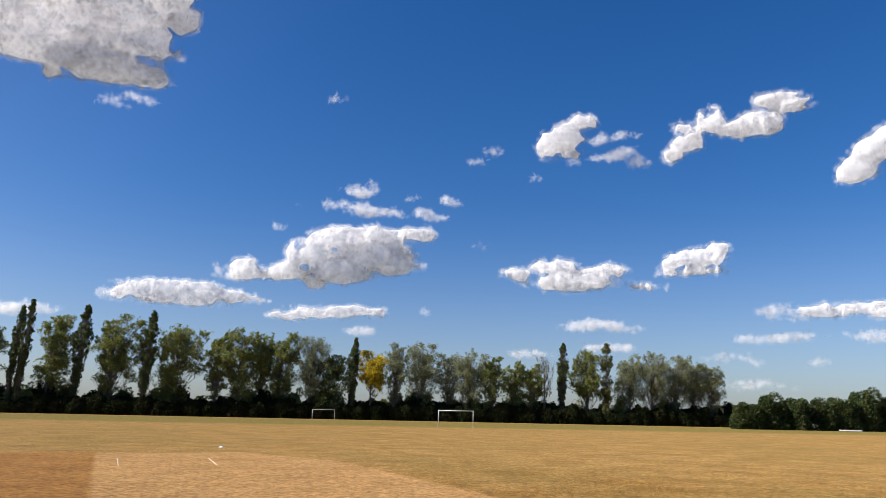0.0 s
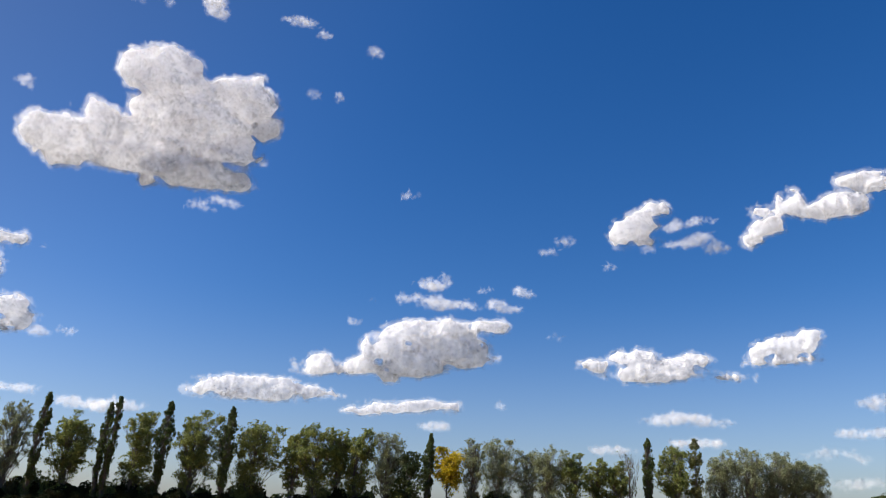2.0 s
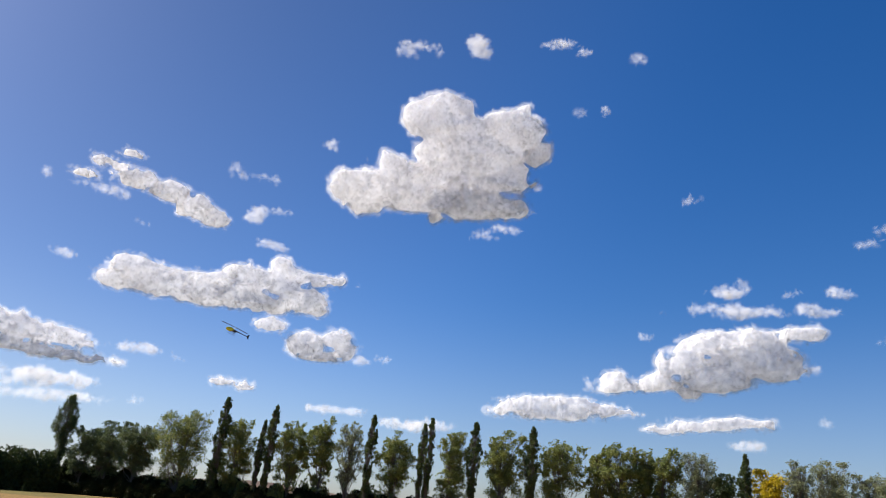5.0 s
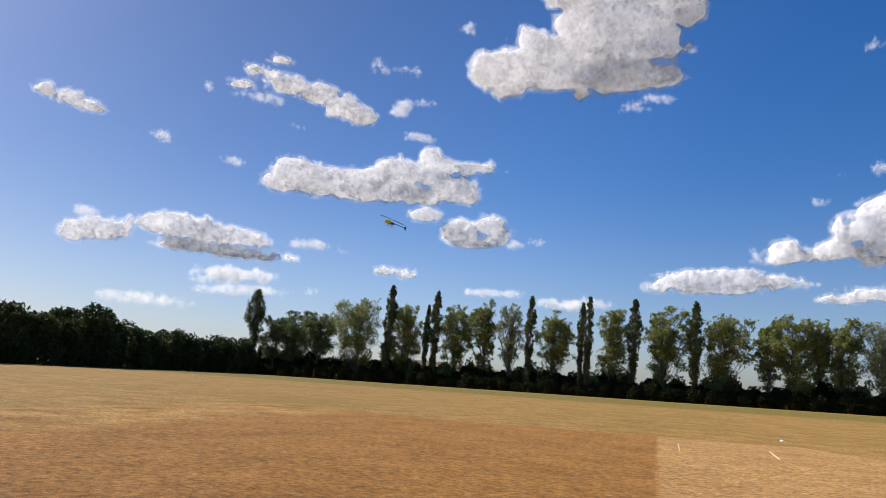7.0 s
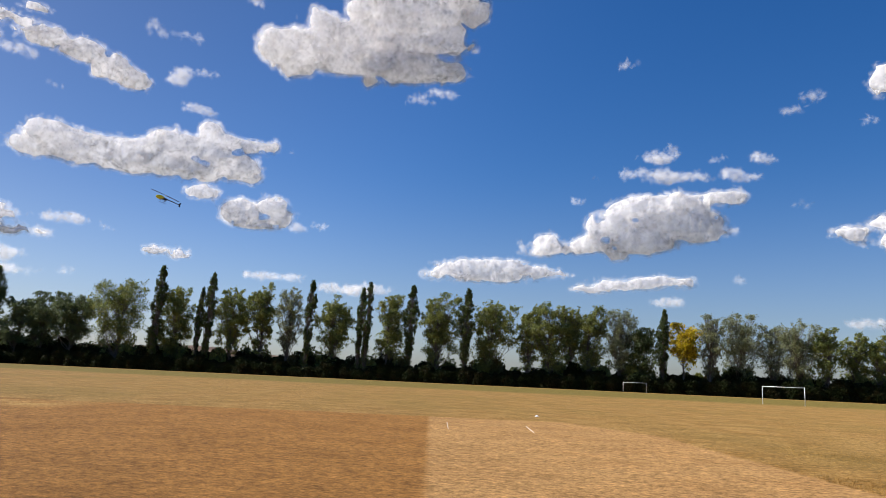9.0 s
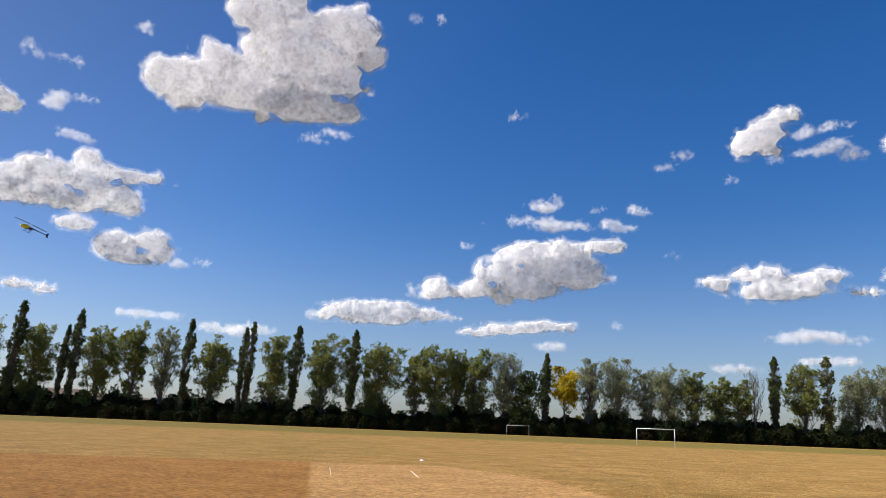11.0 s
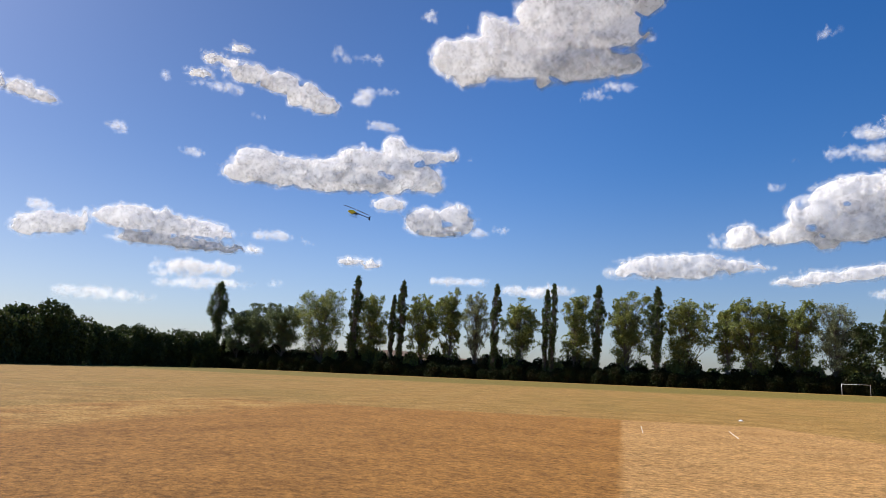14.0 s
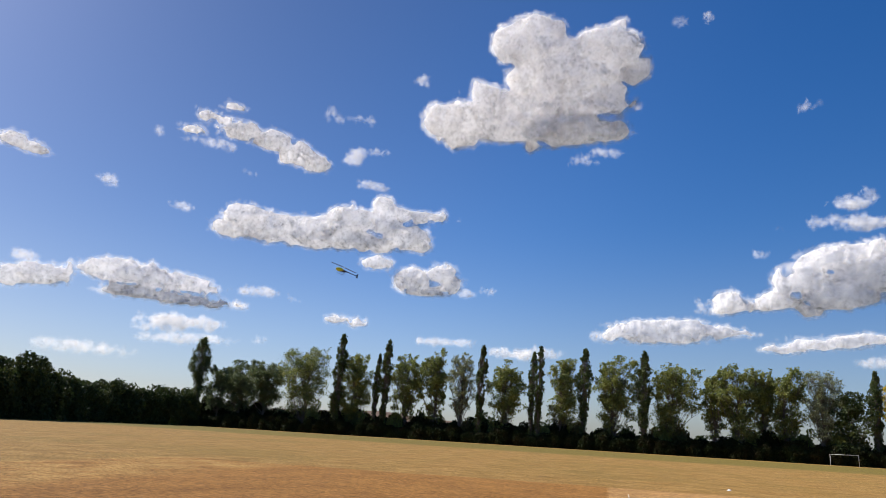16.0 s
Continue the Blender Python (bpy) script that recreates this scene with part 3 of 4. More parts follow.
cloud(-10.47, 11.04, 0, [(-4.09, 0.21, 1.18, 0.59), (-1.29, 0.66, 2.34, 0.72), (0.03, -0.43, 3.31, 0.89), (2.47, 0.3, 1.77, 0.66), (5.58, -0.88, 1.21, 0.3)])
cloud(-20.25, 11.94, 0, [(-1.42, -0.11, 1.02, 0.68), (0.32, 0.24, 1.92, 0.84), (1.47, 0.7, 0.91, 0.5), (-0.23, -0.77, 2.18, 0.38)])
cloud(-12.07, 7.07, 1, [(-1.39, -0.1, 1.6, 0.31), (0.15, 0.13, 2.03, 0.4), (2.52, -0.23, 1.3, 0.17)])
cloud(-6.84, 4.84, 1, [(-0.0, 0.0, 1.52, 0.31)])
cloud(-13.05, 5.39, 1, [(-0.0, 0.0, 2.0, 0.3)])
cloud(-25.96, 7.74, 1, [(-0.43, 0.17, 1.26, 0.47), (0.94, -0.37, 1.0, 0.27)])
cloud(-30.88, 7.75, 0, [(-1.75, 0.01, 1.95, 0.52), (0.51, 0.13, 1.74, 0.47), (2.3, -0.2, 1.41, 0.42)])
cloud(-25.49, 5.95, 1, [(-1.33, -0.07, 1.35, 0.24), (0.93, 0.05, 1.7, 0.27)])
cloud(-31.39, 5.95, 1, [(-0.34, 0.08, 1.01, 0.33), (0.64, -0.15, 0.71, 0.25)])
cloud(-28.01, 4.13, 1, [(-0.0, 0.0, 0.82, 0.22)])
cloud(-24.11, 2.61, 2, [(-0.0, 0.0, 1.72, 0.2)])
cloud(-22.36, 4.51, 2, [(-0.43, 0.07, 1.21, 0.24), (1.67, -0.27, 0.47, 0.16)])


# ---- trees ----
def leaf_quads(centres, size, rng, upright=0.0, flat=1.0):
    """Small pointed leaf sprays, one quad each, at random tilts."""
    n = len(centres)
    u = rng.normal(size=(n, 3))
    u[:, 2] = (u[:, 2] * (1 - upright) + upright * 1.5) * flat
    u /= np.linalg.norm(u, axis=1)[:, None]
    v = np.cross(u, rng.normal(size=(n, 3)))
    v[:, 2] *= flat
    v /= np.linalg.norm(v, axis=1)[:, None] + 1e-9
    s = (size * rng.uniform(0.6, 1.35, n))[:, None]
    w = s * rng.uniform(0.45, 0.75, n)[:, None]
    bend = np.cross(u, v) * s * 0.25
    pts = np.stack([centres - u * s, centres + v * w + bend, centres + u * s, centres - v * w + bend], 1)
    return pts.reshape(-1, 3), np.arange(4 * n).reshape(-1, 4)


KINDS = {  # foot and top of the crown, leaf sprays, clumps, clump size, leaf size, limbs' steepness
    "open": (0.22, 1.0, 9000, 104, 0.086, 0.22, 0.68),
    "aspen": (0.27, 1.0, 9500, 120, 0.080, 0.165, 0.72),
    "dark": (0.06, 1.0, 7000, 60, 0.15, 0.29, 0.5),
    "round": (0.34, 1.0, 10500, 104, 0.085, 0.22, 0.4),
    "yellow": (0.50, 1.0, 7000, 60, 0.12, 0.25, 0.55),
    "column": (0.12, 1.0, 8500, 150, 0.14, 0.20, 0.92),
    "column_brown": (0.12, 1.0, 4600, 54, 0.19, 0.25, 0.92),
    "bare": (0.30, 1.0, 260, 40, 0.12, 0.2, 0.75),
}
LABEL = {
    "open": "tall poplar with an airy mid-green crown and visible limbs",
    "aspen": "tall white poplar with a thin grey-green crown",
    "dark": "dense dark green broadleaf tree in the tree row",
    "round": "spreading willow-like tree with a rounded grey-green crown",
    "yellow": "tree with a bright yellow autumn crown",
    "column": "narrow dark green Lombardy poplar, column-shaped",
    "column_brown": "narrow poplar with an olive, slightly browning column crown",
    "bare": "bare leafless tree of thin upright twigs",
}
tree_seed = [100]


def crown_profile(kind, t):
    """Half-width of the crown (1 at its widest) at the fraction t of its height."""
    if kind.startswith("column"):
        return np.interp(t, (0, 0.15, 0.35, 0.65, 0.85, 1.0), (0.28, 0.4, 0.72, 1.0, 0.8, 0.15))
    if kind == "round":
        return np.interp(t, (0, 0.25, 0.6, 0.85, 1.0), (0.55, 0.95, 1.0, 0.75, 0.3))
    if kind == "bare":
        return 0.35 + 0.65 * t
    return np.interp(t, (0, 0.15, 0.4, 0.65, 0.85, 1.0), (0.4, 0.6, 0.9, 1.0, 0.82, 0.4))


def make_tree(h, w, kind, lean=0.0):
    tree_seed[0] += 1
    rng = np.random.default_rng(tree_seed[0])
    foot, top, n_leaf, n_clump, c_size, l_size, steep = KINDS[kind]
    column = kind.startswith("column")
    w = w * (0.98 if column else 1.16)
    n_leaf = int(n_leaf * np.clip(w * h / (30 if column and h else 170) if not column else w * h / 75, 0.55, 1.7))
    root = new("tree")
    # clumps in the crown's envelope, gathered round a few leading limbs
    t = rng.random(n_clump) ** (0.62 if not column else 0.9)
    t[: n_clump // 7] = rng.uniform(0.88, 0.98, n_clump // 7)
    turn = rng.uniform(0, 2 * np.pi, n_clump)
    if column:
        lead, tops, spread = np.zeros((1, 2)), np.ones(1), 0.5
    else:
        k = 3 + int(w > 7) + int(w > 9)
        la = rng.uniform(0, 2 * np.pi) + np.arange(k) * 2 * np.pi / k + rng.normal(0, 0.3, k)
        lead = np.stack([np.cos(la), np.sin(la)], 1) * w * rng.uniform(0.12, 0.30, k)[:, None]
        tops = rng.uniform(0.84, 0.98, k)
        tops[rng.integers(0, k)] = 1.0
        spread = 0.31
    pick = rng.integers(0, len(tops), n_clump)
    rad = crown_profile(kind, t) * w * spread * rng.uniform(0.2, 0.95, n_clump) ** 0.6
    z = h * (foot + (top - foot) * t) * tops[pick]
    centres = np.stack([rad * np.cos(turn), rad * np.sin(turn), z], 1)
    centres[:, :2] += lead[pick] * (0.45 + 0.6 * t)[:, None]
    centres[:, 0] += lean * (z / h) ** 2
    cs = c_size * w * rng.uniform(0.7, 1.35, n_clump) * (0.75 if column else 1.0)
    cs = np.where(t > 0.82, cs * 0.62, cs)
    # trunk and limbs
    bend = rng.normal(0, 0.02 * h, 2) * (0.3 if column else 1)
    zt = np.linspace(-0.15, h * (0.93 if column else 0.8), 9)
    q = zt / h
    trunk = np.stack([bend[0] * np.sin(3 * q) + lean * q ** 2, bend[1] * np.sin(2.4 * q), zt], 1)
    r0 = 0.016 * h * (0.8 if column else 1)
    paths = [(trunk, r0 * np.clip(1 - 0.95 * q, 0.05, 1) ** 0.9)]
    for c, s in zip(centres, cs):
        drop = (0.12 + 0.22 * rng.random()) * h * steep + np.hypot(c[0], c[1]) * steep * 1.4
        z0 = np.clip(c[2] - drop, 0.10 * h, 0.78 * h)
        b = np.array([np.interp(z0, zt, trunk[:, 0]), np.interp(z0, zt, trunk[:, 1]), z0])
        k = np.linspace(0, 1, 5)[:, None]
        curve = b + (c - b) * k
        curve[:, 2] += (np.sin(np.pi * k[:, 0]) * -0.10 * drop) * (1 - steep * 0.5)
        curve[1:-1] += rng.normal(0, 0.007 * h, (3, 3))
        r1 = r0 * rng.uniform(0.22, 0.42) * (1 - 0.7 * z0 / h)
        paths.append((curve, r1 * (1 - 0.85 * k[:, 0])))
        for _ in range(3 if kind != "bare" else 6):     # twigs in the clump
            e = c + rng.normal(0, 1, 3) * s * (1.0 if kind != "bare" else 0.9) + np.array([0, 0, s * (0.5 if kind != "bare" else 2.0)])
            e[2] = min(e[2], h * 0.99)
            m = (curve[3] + e) / 2 + rng.normal(0, 0.15, 3)
            paths.append((np.array([curve[3], m, e]), r1 * np.array([0.4, 0.25, 0.08])))
    v, f = tube_arrays(paths, 5)
    part("trunk", fast_mesh("trunk", v, f, bark, True), None, root, "grey-brown trunk with rising limbs")
    # leaves
    share = cs ** 2 / (cs ** 2).sum()
    pick = rng.choice(n_clump, n_leaf, p=share)
    sub = rng.normal(0, 0.62, (n_clump, 7, 3))
    off = sub[pick, rng.integers(0, 7, n_leaf)] + rng.normal(0, 0.34, (n_leaf, 3))
    off[:, 2] *= 1.6 if column else 0.95
    p = centres[pick] + off * cs[pick][:, None]
    p = p[(p[:, 2] > 0.08 * h) & (p[:, 2] < h * 1.015)]
    v, f = leaf_quads(p, l_size, rng, 0.35 if column else 0.1)
    leaf = "open" if kind == "bare" else kind
    part("crown", fast_mesh("crown", v, f, LEAF[leaf]), None, root)
    return tagged(root, LABEL[kind], "tree", "row of field-edge trees")


def plant(az, h, w, kind):
    ob = make_tree(h, w * (1.0 if kind.startswith("column") else 1.05), kind, lean=0.03 * h)
    d = ROW_D / math.cos(radians(az - ROW_AZ)) + (tree_seed[0] * 37 % 7 - 3) * 0.7 - (2.0 if kind.startswith("column") else 0)
    p = way(az) * d
    ob.matrix_world = pose(p.x, p.y, 0, 0, 0, az)
    return ob


for row in (
    (-14.76, 18.4, 8.4, "aspen"),
    (-16.46, 18.8, 8.4, "aspen"),
    (-18.12, 18.5, 8.4, "aspen"),
    (-19.54, 18.0, 8.7, "aspen"),
    (-20.74, 15.4, 8.0, "aspen"),
    (-13.05, 20.2, 3.2, "column_brown"),
    (-11.52, 19.1, 8.1, "open"),
    (-9.67, 20.1, 2.9, "column"),
    (-8.28, 17.1, 4.8, "bare"),
    (-7.29, 14.4, 5.7, "open"),
    (-5.85, 15.1, 6.5, "open"),
    (-4.13, 15.7, 6.5, "open"),
    (-2.22, 17.8, 8.4, "aspen"),
    (-0.72, 16.4, 5.6, "aspen"),
    (1.59, 18.7, 9.1, "aspen"),
    (3.64, 18.4, 5.5, "aspen"),
):
    plant(*row)
for row in (
    (5.40, 16.1, 7.2, "yellow"),
    (6.96, 19.0, 2.7, "column"),
    (8.32, 14.7, 6.4, "dark"),
    (10.33, 19.4, 8.2, "aspen"),
    (12.54, 19.7, 7.4, "open"),
    (14.07, 19.8, 6.0, "open"),
    (15.67, 20.5, 8.0, "open"),
    (17.25, 19.3, 5.9, "open"),
    (20.25, 20.3, 10.0, "open"),
    (22.41, 22.7, 3.5, "column"),
    (24.56, 21.9, 9.3, "open"),
    (26.89, 23.7, 3.4, "column"),
    (28.61, 21.6, 8.5, "open"),
    (30.40, 24.0, 2.6, "column"),
    (30.91, 23.2, 2.3, "column"),
    (32.91, 21.3, 8.7, "open"),
):
    plant(*row)
for row in (
    (34.99, 24.5, 2.8, "column"),
    (36.58, 23.1, 6.3, "aspen"),
    (38.66, 24.3, 7.6, "open"),
    (40.84, 23.6, 8.7, "open"),
    (42.58, 26.2, 3.2, "column"),
    (43.28, 22.5, 2.2, "column"),
    (44.91, 22.5, 9.6, "open"),
    (46.33, 27.7, 3.8, "column"),
    (48.83, 24.4, 13.3, "open"),
    (51.82, 20.3, 11.2, "round"),
    (53.62, 20.7, 10.3, "round"),
    (55.24, 18.8, 9.0, "round"),
    (56.93, 27.4, 6.4, "column"),
    (46.19, 15.7, 4.8, "open"),
):
    plant(*row)



# ---- hedge, thickets ----
def make_bush(name, h, w, n, size, leaf, label, group, seed, ragged=0.25, boxy=0.5, flat=1.0):
    """A shrub dense to the ground: stems inside, leaf sprays over a lumpy body."""
    rng = np.random.default_rng(seed)
    root = new(name)
    lumps = 16
    la = rng.uniform(0, 2 * np.pi, lumps)
    lz = rng.uniform(0.08, 0.92, lumps)
    lr = w / 2 * rng.uniform(0.2, 0.8, lumps) * np.where(lz > 0.7, 0.8, 1)
    lc = np.stack([lr * np.cos(la), lr * np.sin(la), lz * h * (1 - ragged * rng.random(lumps) * lz)], 1)
    ls = rng.uniform(0.16, 0.30, lumps) * min(w, h)
    pick = rng.integers(0, lumps, n)
    d = rng.normal(size=(n, 3))
    d /= np.linalg.norm(d, axis=1)[:, None]
    p = lc[pick] + d * (ls[pick] * rng.uniform(0.65, 1.08, n))[:, None]
    # body down to the ground
    k = n // 2
    th = rng.uniform(0, 2 * np.pi, k)
    zz = rng.random(k)
    rr = w / 2 * (1 - boxy * zz ** 3) * rng.uniform(0.8, 1.02, k) * (1 + 0.13 * np.sin(3 * th + seed) + 0.1 * np.sin(7 * zz + th * 2))
    p = np.concatenate([p, np.stack([rr * np.cos(th), rr * np.sin(th), zz * h * 0.82], 1)])
    p = p[p[:, 2] > 0.05]
    v, f = leaf_quads(p, size, rng, 0.0, flat)
    part("crown", fast_mesh("crown", v, f, LEAF[leaf]), None, root)
    stems = []
    for i in range(9):
        e = np.array([rng.normal(0, 0.22 * w), rng.normal(0, 0.22 * w), h * rng.uniform(0.55, 0.9)])
        b = np.array([rng.normal(0, 0.08 * w), rng.normal(0, 0.08 * w), -0.1])
        stems.append((np.array([b, (b + e) / 2 + rng.normal(0, 0.1, 3), e]), 0.012 * h * np.array([1, 0.7, 0.2])))
    v, f = tube_arrays(stems, 5)
    part("stems", fast_mesh("stems", v, f, bark, True), None, root)
    return tagged(root, label, "bush", group)


rng = random.Random(5)
low = [make_bush("bush", 4.6, 6.4, 2600, 0.30, "bush", "dark overgrown hedge bush along the field edge, leaves darkened further for shade", "field-edge hedge", 40 + i, 0.45) for i in range(5)]
row_way = Vector((math.cos(radians(ROW_AZ)), math.sin(radians(ROW_AZ)), 0))
row_foot = way(ROW_AZ) * ROW_D
s, i = -116.0, 0
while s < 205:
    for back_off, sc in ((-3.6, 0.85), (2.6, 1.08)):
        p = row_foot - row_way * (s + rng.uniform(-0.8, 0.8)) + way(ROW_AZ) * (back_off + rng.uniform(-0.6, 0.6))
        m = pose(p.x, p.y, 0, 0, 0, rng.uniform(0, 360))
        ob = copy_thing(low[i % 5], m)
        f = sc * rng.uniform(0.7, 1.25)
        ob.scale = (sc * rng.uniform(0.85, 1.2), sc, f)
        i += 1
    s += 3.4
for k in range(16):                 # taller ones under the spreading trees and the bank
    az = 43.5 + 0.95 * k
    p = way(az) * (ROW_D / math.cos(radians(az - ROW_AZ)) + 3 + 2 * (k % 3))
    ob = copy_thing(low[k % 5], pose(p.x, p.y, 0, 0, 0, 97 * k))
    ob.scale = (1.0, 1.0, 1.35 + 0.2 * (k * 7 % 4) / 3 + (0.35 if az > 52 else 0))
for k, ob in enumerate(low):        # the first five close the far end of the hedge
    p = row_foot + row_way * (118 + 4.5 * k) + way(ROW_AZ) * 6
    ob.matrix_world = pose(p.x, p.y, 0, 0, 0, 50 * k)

big = [make_bush("thicket_tree", 9.5, 11.0, 6200, 0.34, "wood", "dense dark green thicket tree at the field edge", "woodland edge", 60 + i, 0.3) for i in range(4)]
# bearing, distance, height: the wood comes nearer towards the far left
WOOD = [(57.6, 232, 10.2), (59.0, 220, 10.2), (60.4, 212, 10.4), (61.8, 203, 10.0), (63.2, 195, 9.6), (64.4, 187, 9.2), (65.6, 176, 10.6),
        (67.0, 168, 11.4), (68.5, 160, 11.4), (70.2, 153, 10.8), (72.0, 146, 10.6), (74.0, 140, 10.4), (76.2, 134, 10.4), (78.6, 128, 10.4), (81.5, 122, 10.4), (84.5, 118, 10.4)]
for i, (az, d, h) in enumerate(WOOD):
    p = way(az) * d
    m = pose(p.x, p.y, 0, 0, 0, 71 * i)
    if i < 4:
        ob = big[i]
        ob.matrix_world = m
    else:
        ob = copy_thing(big[i % 4], m)
    ob.scale = (0.95, 0.95, h / 9.5)

hed = [make_bush("hedge_bush", 6.4, 6.6, 9000, 0.26, "hedge", "trimmed mid-green hedge bush in sunlight", "tall boundary hedge", 80 + i, 0.1, 0.25, 0.35) for i in range(4)]
HEDGE = [(-23.1, 166, 5.9), (-24.7, 169, 6.9), (-26.2, 172, 7.0), (-27.7, 176, 6.2), (-29.2, 180, 7.6), (-30.6, 184, 8.4), (-32.0, 188, 7.8), (-33.5, 192, 7.5), (-35.0, 197, 7.5), (-36.6, 202, 7.5), (-38.2, 208, 7.5)]
for i, (az, d, h) in enumerate(HEDGE):
    p = way(az) * d
    m = pose(p.x, p.y, 0, 0, 0, 67 * i)
    if i < 4:
        ob = hed[i]
        ob.matrix_world = m
    else:
        ob = copy_thing(hed[i % 4], m)
    ob.scale = (0.95, 0.95, h / 6.4)


# lighter shrubs standing up among the trunks
shrubs = [make_bush("shrub", 6.5, 5.0, 1700, 0.27, "open", "yellowish-green shrub growing among the tree trunks", "understorey shrubs", 140 + i, 0.5, 0.8) for i in range(4)]
for i, (az, h) in enumerate(((48.0, 9), (50.0, 7.5), (44.0, 7), (41.6, 8), (39.4, 7), (36.0, 6.5), (33.6, 7), (30.0, 6), (27.8, 7), (25.4, 6), (21.0, 6.5), (18.4, 5.5),
                              (14.8, 6), (11.4, 7), (9.2, 8), (4.4, 6), (1.0, 6.5), (-2.8, 7), (-6.6, 6), (-10.6, 6), (-14.0, 7), (-17.0, 7))):
    p = way(az) * (ROW_D / math.cos(radians(az - ROW_AZ)) + (i * 5 % 7) - 1)
    m = pose(p.x, p.y, 0, 0, 0, 83 * i)
    if i < 4:
        ob = shrubs[i]
        ob.matrix_world = m
    else:
        ob = copy_thing(shrubs[i % 4], m)
    ob.scale = (0.8 + 0.06 * (i % 5), 0.9, h / 6.5)

# and browner, darker ones between them
more = [make_bush("shrub", 6.0, 5.0, 1500, 0.25, k, lab, "understorey shrubs", 150 + i, 0.5, 0.8) for i, (k, lab) in enumerate((
    ("brown", "browning shrub between the tree trunks behind the hedge"), ("column", "dark green shrub between the tree trunks behind the hedge"), ("brown", "browning shrub between the tree trunks behind the hedge")))]
rng = random.Random(21)
for i in range(40):
    az = 52.5 - 1.8 * i + rng.uniform(-0.6, 0.6)
    p = way(az) * (ROW_D / math.cos(radians(az - ROW_AZ)) + rng.uniform(0.5, 6))
    m = pose(p.x, p.y, 0, 0, 0, 59 * i)
    if i < 3:
        ob = more[i]
        ob.matrix_world = m
    else:
        ob = copy_thing(more[i % 3], m)
    ob.scale = (rng.uniform(0.7, 1.05), 0.9, rng.uniform(0.8, 1.3) * (1.15 if az > 25 else 0.95))

# a low white barrier on the grass before the tall hedge
barrier = new("low_barrier")
bm = bmesh.new()
bmesh.ops.create_cube(bm, size=1)
bmesh.ops.scale(bm, vec=(4.2, 0.05, 0.22), verts=bm.verts)
bmesh.ops.bevel(bm, geom=bm.edges[:], offset=0.012, segments=2, affect="EDGES")
bmesh.ops.translate(bm, vec=(0, 0, 0.22), verts=bm.verts)
part("board", bm, white_paint, barrier)
for x in (-1.7, 0, 1.7):
    part("foot", tube(bmesh.new(), [(x, 0.06, -0.05), (x, 0.06, 0.3)], [0.035, 0.035], 8), white_paint, barrier)
tagged(barrier, "low white board barrier on the grass before a hedge", "barrier")
p = way(-29.6) * 172
barrier.matrix_world = pose(p.x, p.y, 0, 0, 0, -20)


# ---- goals ----
def make_goal(width=4.88, height=2.13):
    """A junior football goal without a net: two posts and a crossbar in white square-rounded tube."""
    root = new("football_goal")
    for side in (-1, 1):
        bm = tube(bmesh.new(), [(side * width / 2, 0, -0.1), (side * width / 2, 0, 1.0), (side * width / 2, 0, height)], [0.042] * 3, 12)
        post = part("post", bm, white_paint, root)
        bm = tube(bmesh.new(), [(side * width / 2, 0, 0), (side * width / 2, 0, 0.05)], [0.065, 0.06], 12)
        part("socket", bm, white_paint, post)
        bm = tube(bmesh.new(), [(side * width / 2, 0, height - 0.07), (side * width / 2, 0, height + 0.055)], [0.048, 0.048], 12)
        part("corner_joint", bm, white_paint, post)
    bm = tube(bmesh.new(), [(-width / 2, 0, height), (0, 0, height - 0.012), (width / 2, 0, height)], [0.042] * 3, 12)
    part("crossbar", bm, white_paint, root)
    return tagged(root, "white metal football goal without a net on dry grass", "goal", "football goals")


goal = make_goal()
p = way(-1.33) * 98
goal.matrix_world = pose(p.x, p.y, 0, 0, 0, -17)
p = way(9.05) * 163
copy_thing(goal, pose(p.x, p.y, 0, 0, 0, 10))


# ---- cricket markings ----
def crease(p, q, width=0.016):
    """A painted line with worn, uneven edges, just proud of the turf."""
    p, q = Vector((*p, 0)), Vector((*q, 0))
    side = (q - p).cross(Vector((0, 0, 1))).normalized()
    bm = bmesh.new()
    rows = []
    for i in range(25):
        c = p.lerp(q, i / 24)
        w1, w2 = width * random.uniform(0.7, 1.15), width * random.uniform(0.7, 1.15)
        rows.append((bm.verts.new(c + side * w1 + Vector((0, 0, 0.018))), bm.verts.new(c - side * w2 + Vector((0, 0, 0.018)))))
    for a, b in zip(rows, rows[1:]):
        bm.faces.new((a[0], b[0], b[1], a[1]))
    g = bmesh.ops.extrude_face_region(bm, geom=bm.faces[:])
    bmesh.ops.translate(bm, verts=[v for v in g["geom"] if isinstance(v, bmesh.types.BMVert)], vec=(0, 0, -0.04))
    bmesh.ops.recalc_face_normals(bm, faces=bm.faces)
    me = bpy.data.meshes.new("crease_line")
    bm.to_mesh(me)
    bm.free()
    me.materials.append(line_chalk)
    return tagged(new("crease_line", me), "short white painted crease line on worn turf", "line marking", "cricket creases", "structure")


crease((-10.0, 22.95), (-8.75, 20.2), 0.013)
crease((-7.45, 23.9), (-6.35, 21.2), 0.006)

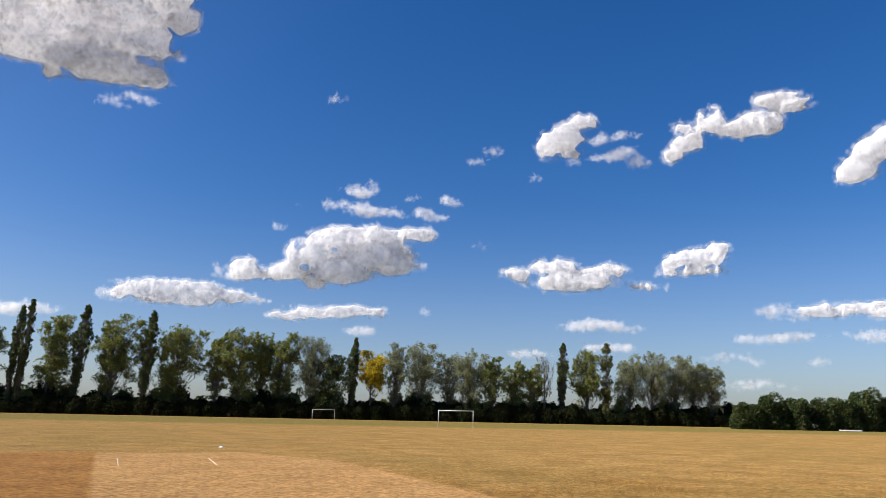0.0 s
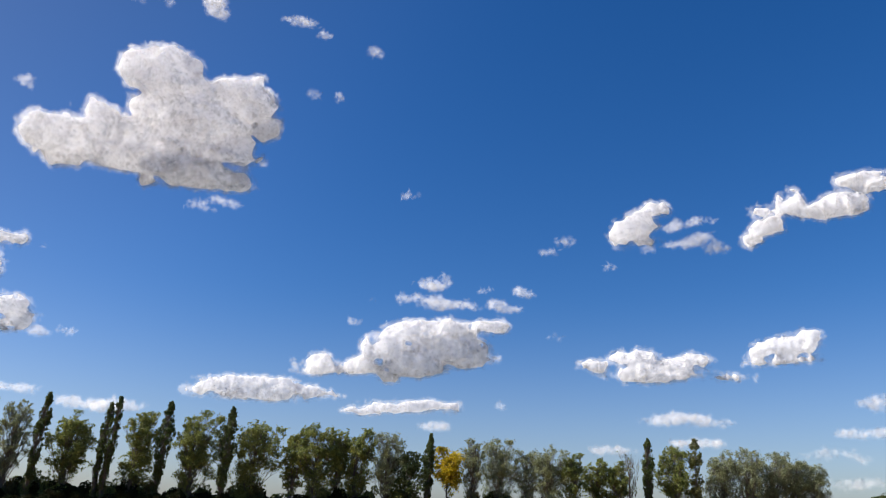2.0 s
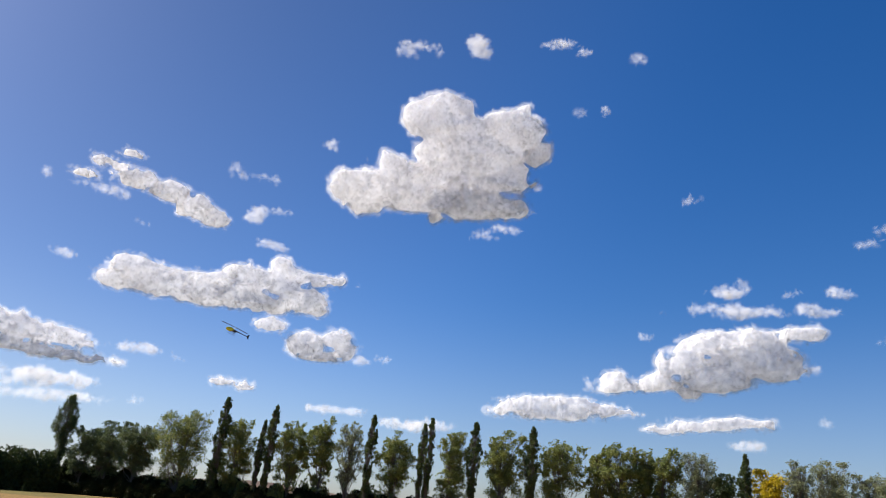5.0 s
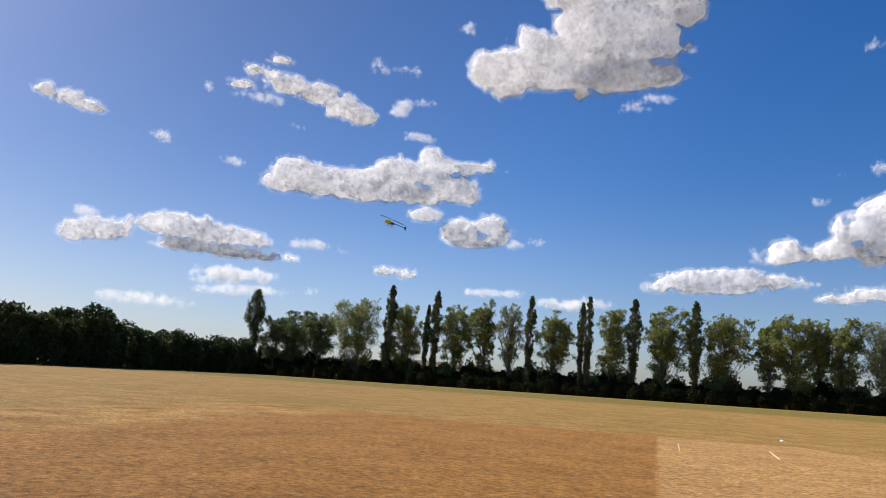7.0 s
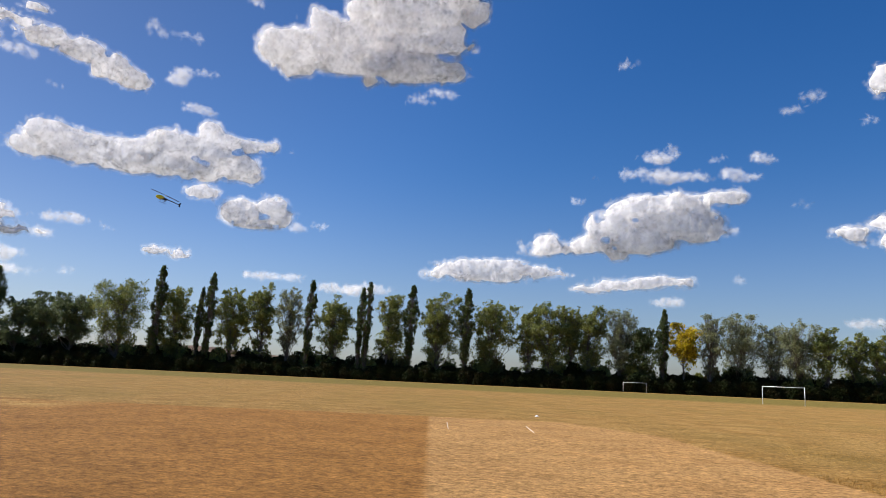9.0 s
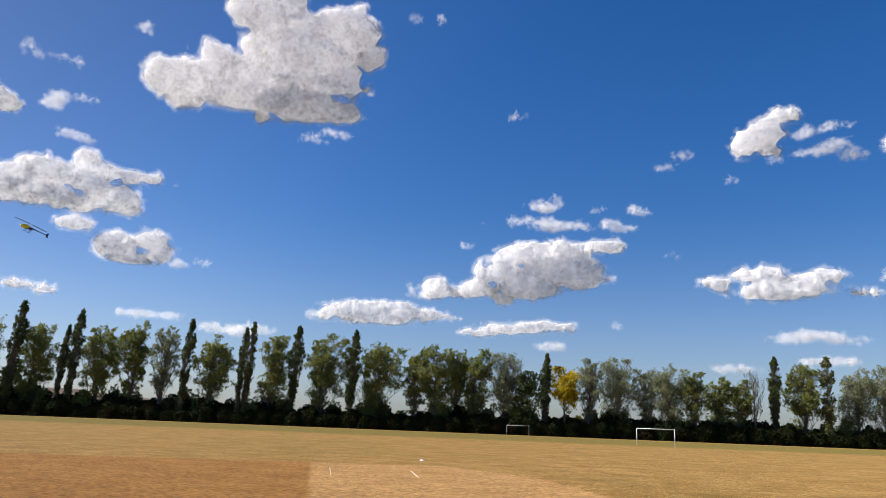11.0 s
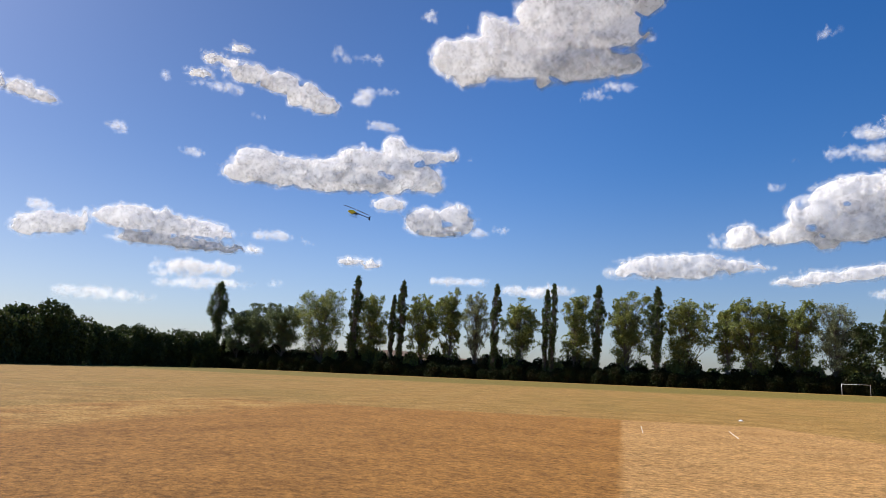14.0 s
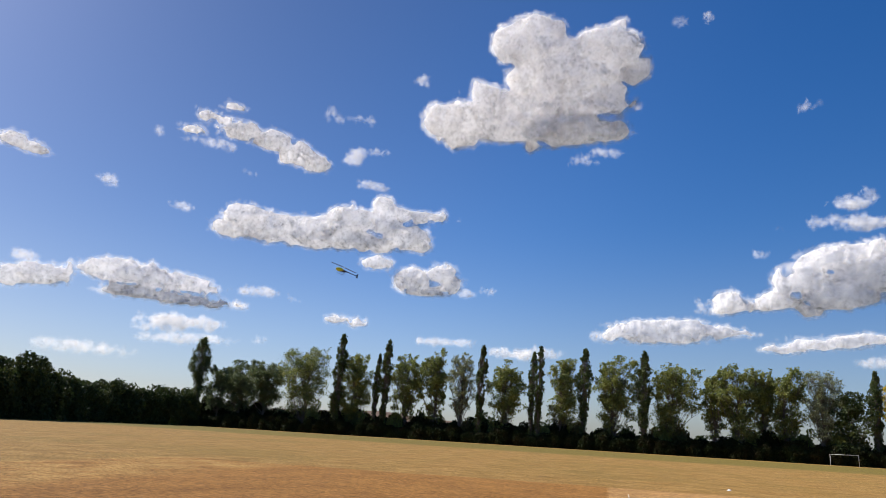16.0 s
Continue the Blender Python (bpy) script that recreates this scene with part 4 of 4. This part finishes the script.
# a small white cap lying at the edge of the square
root = new("marker_cone")
bm = bmesh.new()
prof = [(0.02, 0.09), (0.05, 0.085), (0.11, 0.03), (0.13, 0.012), (0.13, 0.0), (0.10, 0.0)]
rings_ = [[bm.verts.new((r * math.cos(a * math.pi / 8), r * math.sin(a * math.pi / 8), z)) for a in range(16)] for r, z in prof]
for a, b in zip(rings_, rings_[1:]):
    for k in range(16):
        f = bm.faces.new((b[k], b[(k + 1) % 16], a[(k + 1) % 16], a[k]))
        f.smooth = True
part("disc", bm, plastic_white, root)
tagged(root, "small white plastic marker disc lying on the dry grass", "marker")
root.matrix_world = pose(-9.15, 30.9, 0.0)
root.scale = (0.75, 0.75, 0.75)


# ---- model helicopter in flight ----
def make_helicopter():
    """Nose towards -x, rotor up; about 1.3 m long."""
    root = new("model_helicopter")
    bm = bmesh.new()
    bmesh.ops.create_uvsphere(bm, u_segments=20, v_segments=12, radius=1)
    for v in bm.verts:
        x = v.co.x
        taper = 1 - 0.35 * max(0, x) - 0.15 * max(0, -x) ** 2
        v.co = Vector((x * 0.24 - 0.2, v.co.y * 0.085 * taper, v.co.z * 0.12 * taper + 0.03 * x))
    for f in bm.faces:
        f.smooth = True
    canopy = part("canopy", bm, heli_yellow, root, "glossy yellow-green canopy")
    bm = bmesh.new()
    bmesh.ops.create_cube(bm, size=1)
    bmesh.ops.scale(bm, vec=(0.34, 0.07, 0.13), verts=bm.verts)
    bmesh.ops.translate(bm, vec=(-0.03, 0, -0.02), verts=bm.verts)
    bmesh.ops.bevel(bm, geom=bm.edges[:], offset=0.012, segments=2, affect="EDGES")
    part("frame", bm, heli_black, root)
    part("tail_boom", tube(bmesh.new(), [(0.1, 0, 0.01), (0.4, 0, 0.0), (0.86, 0, -0.02)], [0.028, 0.022, 0.017], 10), heli_black, root)
    bm = bmesh.new()
    out = [(0.78, 0.0), (0.84, 0.11), (0.89, 0.12), (0.88, 0.0), (0.91, -0.13), (0.87, -0.14), (0.80, -0.03)]
    f = bm.faces.new([bm.verts.new((x, 0.012, z)) for x, z in out])
    g = bmesh.ops.extrude_face_region(bm, geom=[f])
    bmesh.ops.translate(bm, verts=[v for v in g["geom"] if isinstance(v, bmesh.types.BMVert)], vec=(0, 0.01, 0))
    bmesh.ops.recalc_face_normals(bm, faces=bm.faces)
    part("tail_fin", bm, heli_black, root)
    mast = part("mast", tube(bmesh.new(), [(0, 0, 0.04), (0, 0, 0.22)], [0.009, 0.009], 8), heli_metal, root)
    part("rotor_head", tube(bmesh.new(), [(0, 0, 0.18), (0, 0, 0.2), (0, 0, 0.225)], [0.02, 0.04, 0.02], 10), heli_metal, mast)

    def rotor_blade(length, chord, thick):
        bm = bmesh.new()
        sect = [(-0.35, 0), (-0.2, 0.5), (0.1, 0.45), (0.65, 0), (0.1, -0.35), (-0.2, -0.4)]
        ends = []
        for k in range(5):
            x = 0.05 + (length - 0.05) * k / 4
            c = chord * (0.6 if k == 0 else (0.8 if k == 4 else 1))
            ends.append([bm.verts.new((x, a * c, b * thick - 0.02 * (k / 4) ** 2)) for a, b in sect])
        for a, b in zip(ends, ends[1:]):
            for j in range(6):
                bm.faces.new((a[j], a[(j + 1) % 6], b[(j + 1) % 6], b[j]))
        bm.faces.new(ends[0][::-1])
        bm.faces.new(ends[-1])
        bmesh.ops.recalc_face_normals(bm, faces=bm.faces)
        return bm

    for turn in (6, 186):
        b = part("rotor_blade", rotor_blade(0.78, 0.07, 0.018), heli_black, root)
        b.matrix_local = pose(0, 0, 0.205, 0, 0, turn)
    for turn in (70, 250):
        b = part("tail_rotor_blade", rotor_blade(0.13, 0.03, 0.008), heli_black, root)
        b.matrix_local = pose(0.85, -0.03, -0.02, 90, 0, 0) @ pose(0, 0, 0, 0, 0, turn)
    for x in (-0.14, 0.06):
        part("strut", tube(bmesh.new(), [(x, -0.11, -0.2), (x, -0.06, -0.1), (x, 0, -0.07), (x, 0.06, -0.1), (x, 0.11, -0.2)], [0.008] * 5, 6), heli_black, root)
    for y in (-0.11, 0.11):
        part("skid", tube(bmesh.new(), [(-0.27, y, -0.18), (-0.22, y, -0.2), (0.16, y, -0.2)], [0.008] * 3, 6), heli_black, root)
    return tagged(root, "yellow and black radio-controlled model helicopter in flight", "helicopter")


heli = make_helicopter()
p = way(46.7, 12.4) * 40
heli.matrix_world = pose(p.x, p.y, p.z + EYE, 0, 0, 46.7) @ pose(0, 0, 0, -10, 13, 14)

# ---- short dry grass near the camera ----
rng = np.random.default_rng(3)
n = 230000
r = np.sqrt(rng.uniform(7.0 ** 2, 24.0 ** 2, n) * rng.uniform(0.35, 1.0, n))
r = np.clip(r, 5.0, None)
az = np.radians(rng.uniform(-36, 78, n))
foot = np.stack([-r * np.sin(az), r * np.cos(az), np.zeros(n)], 1)
ga, gb = foot @ np.array([AX, AY, 0]), foot @ np.array([AY, -AX, 0])
worn = (ga < 28.3) & (gb < 7.2) & (gb > -18)
keep = ~worn
foot, worn = foot[keep], worn[keep]
n = len(foot)
tall = np.where(worn, rng.uniform(0.008, 0.022, n), rng.uniform(0.012, 0.034, n))
turn = rng.uniform(0, 2 * np.pi, n)
side = np.stack([np.cos(turn), np.sin(turn), np.zeros(n)], 1) * rng.uniform(0.004, 0.010, n)[:, None]
tip = rng.normal(0, 0.7, (n, 3)) * tall[:, None]
tip[:, 2] = tall
foot[:, 2] = -0.012
v = np.stack([foot - side, foot + side, foot + tip + (0, 0, 0.012)], 1).reshape(-1, 3)
grass = new("grass", fast_mesh("grass", v, np.arange(3 * n).reshape(-1, 3), blade))
tagged(grass, "short parched straw-coloured grass blades", "grass", kind="stuff")
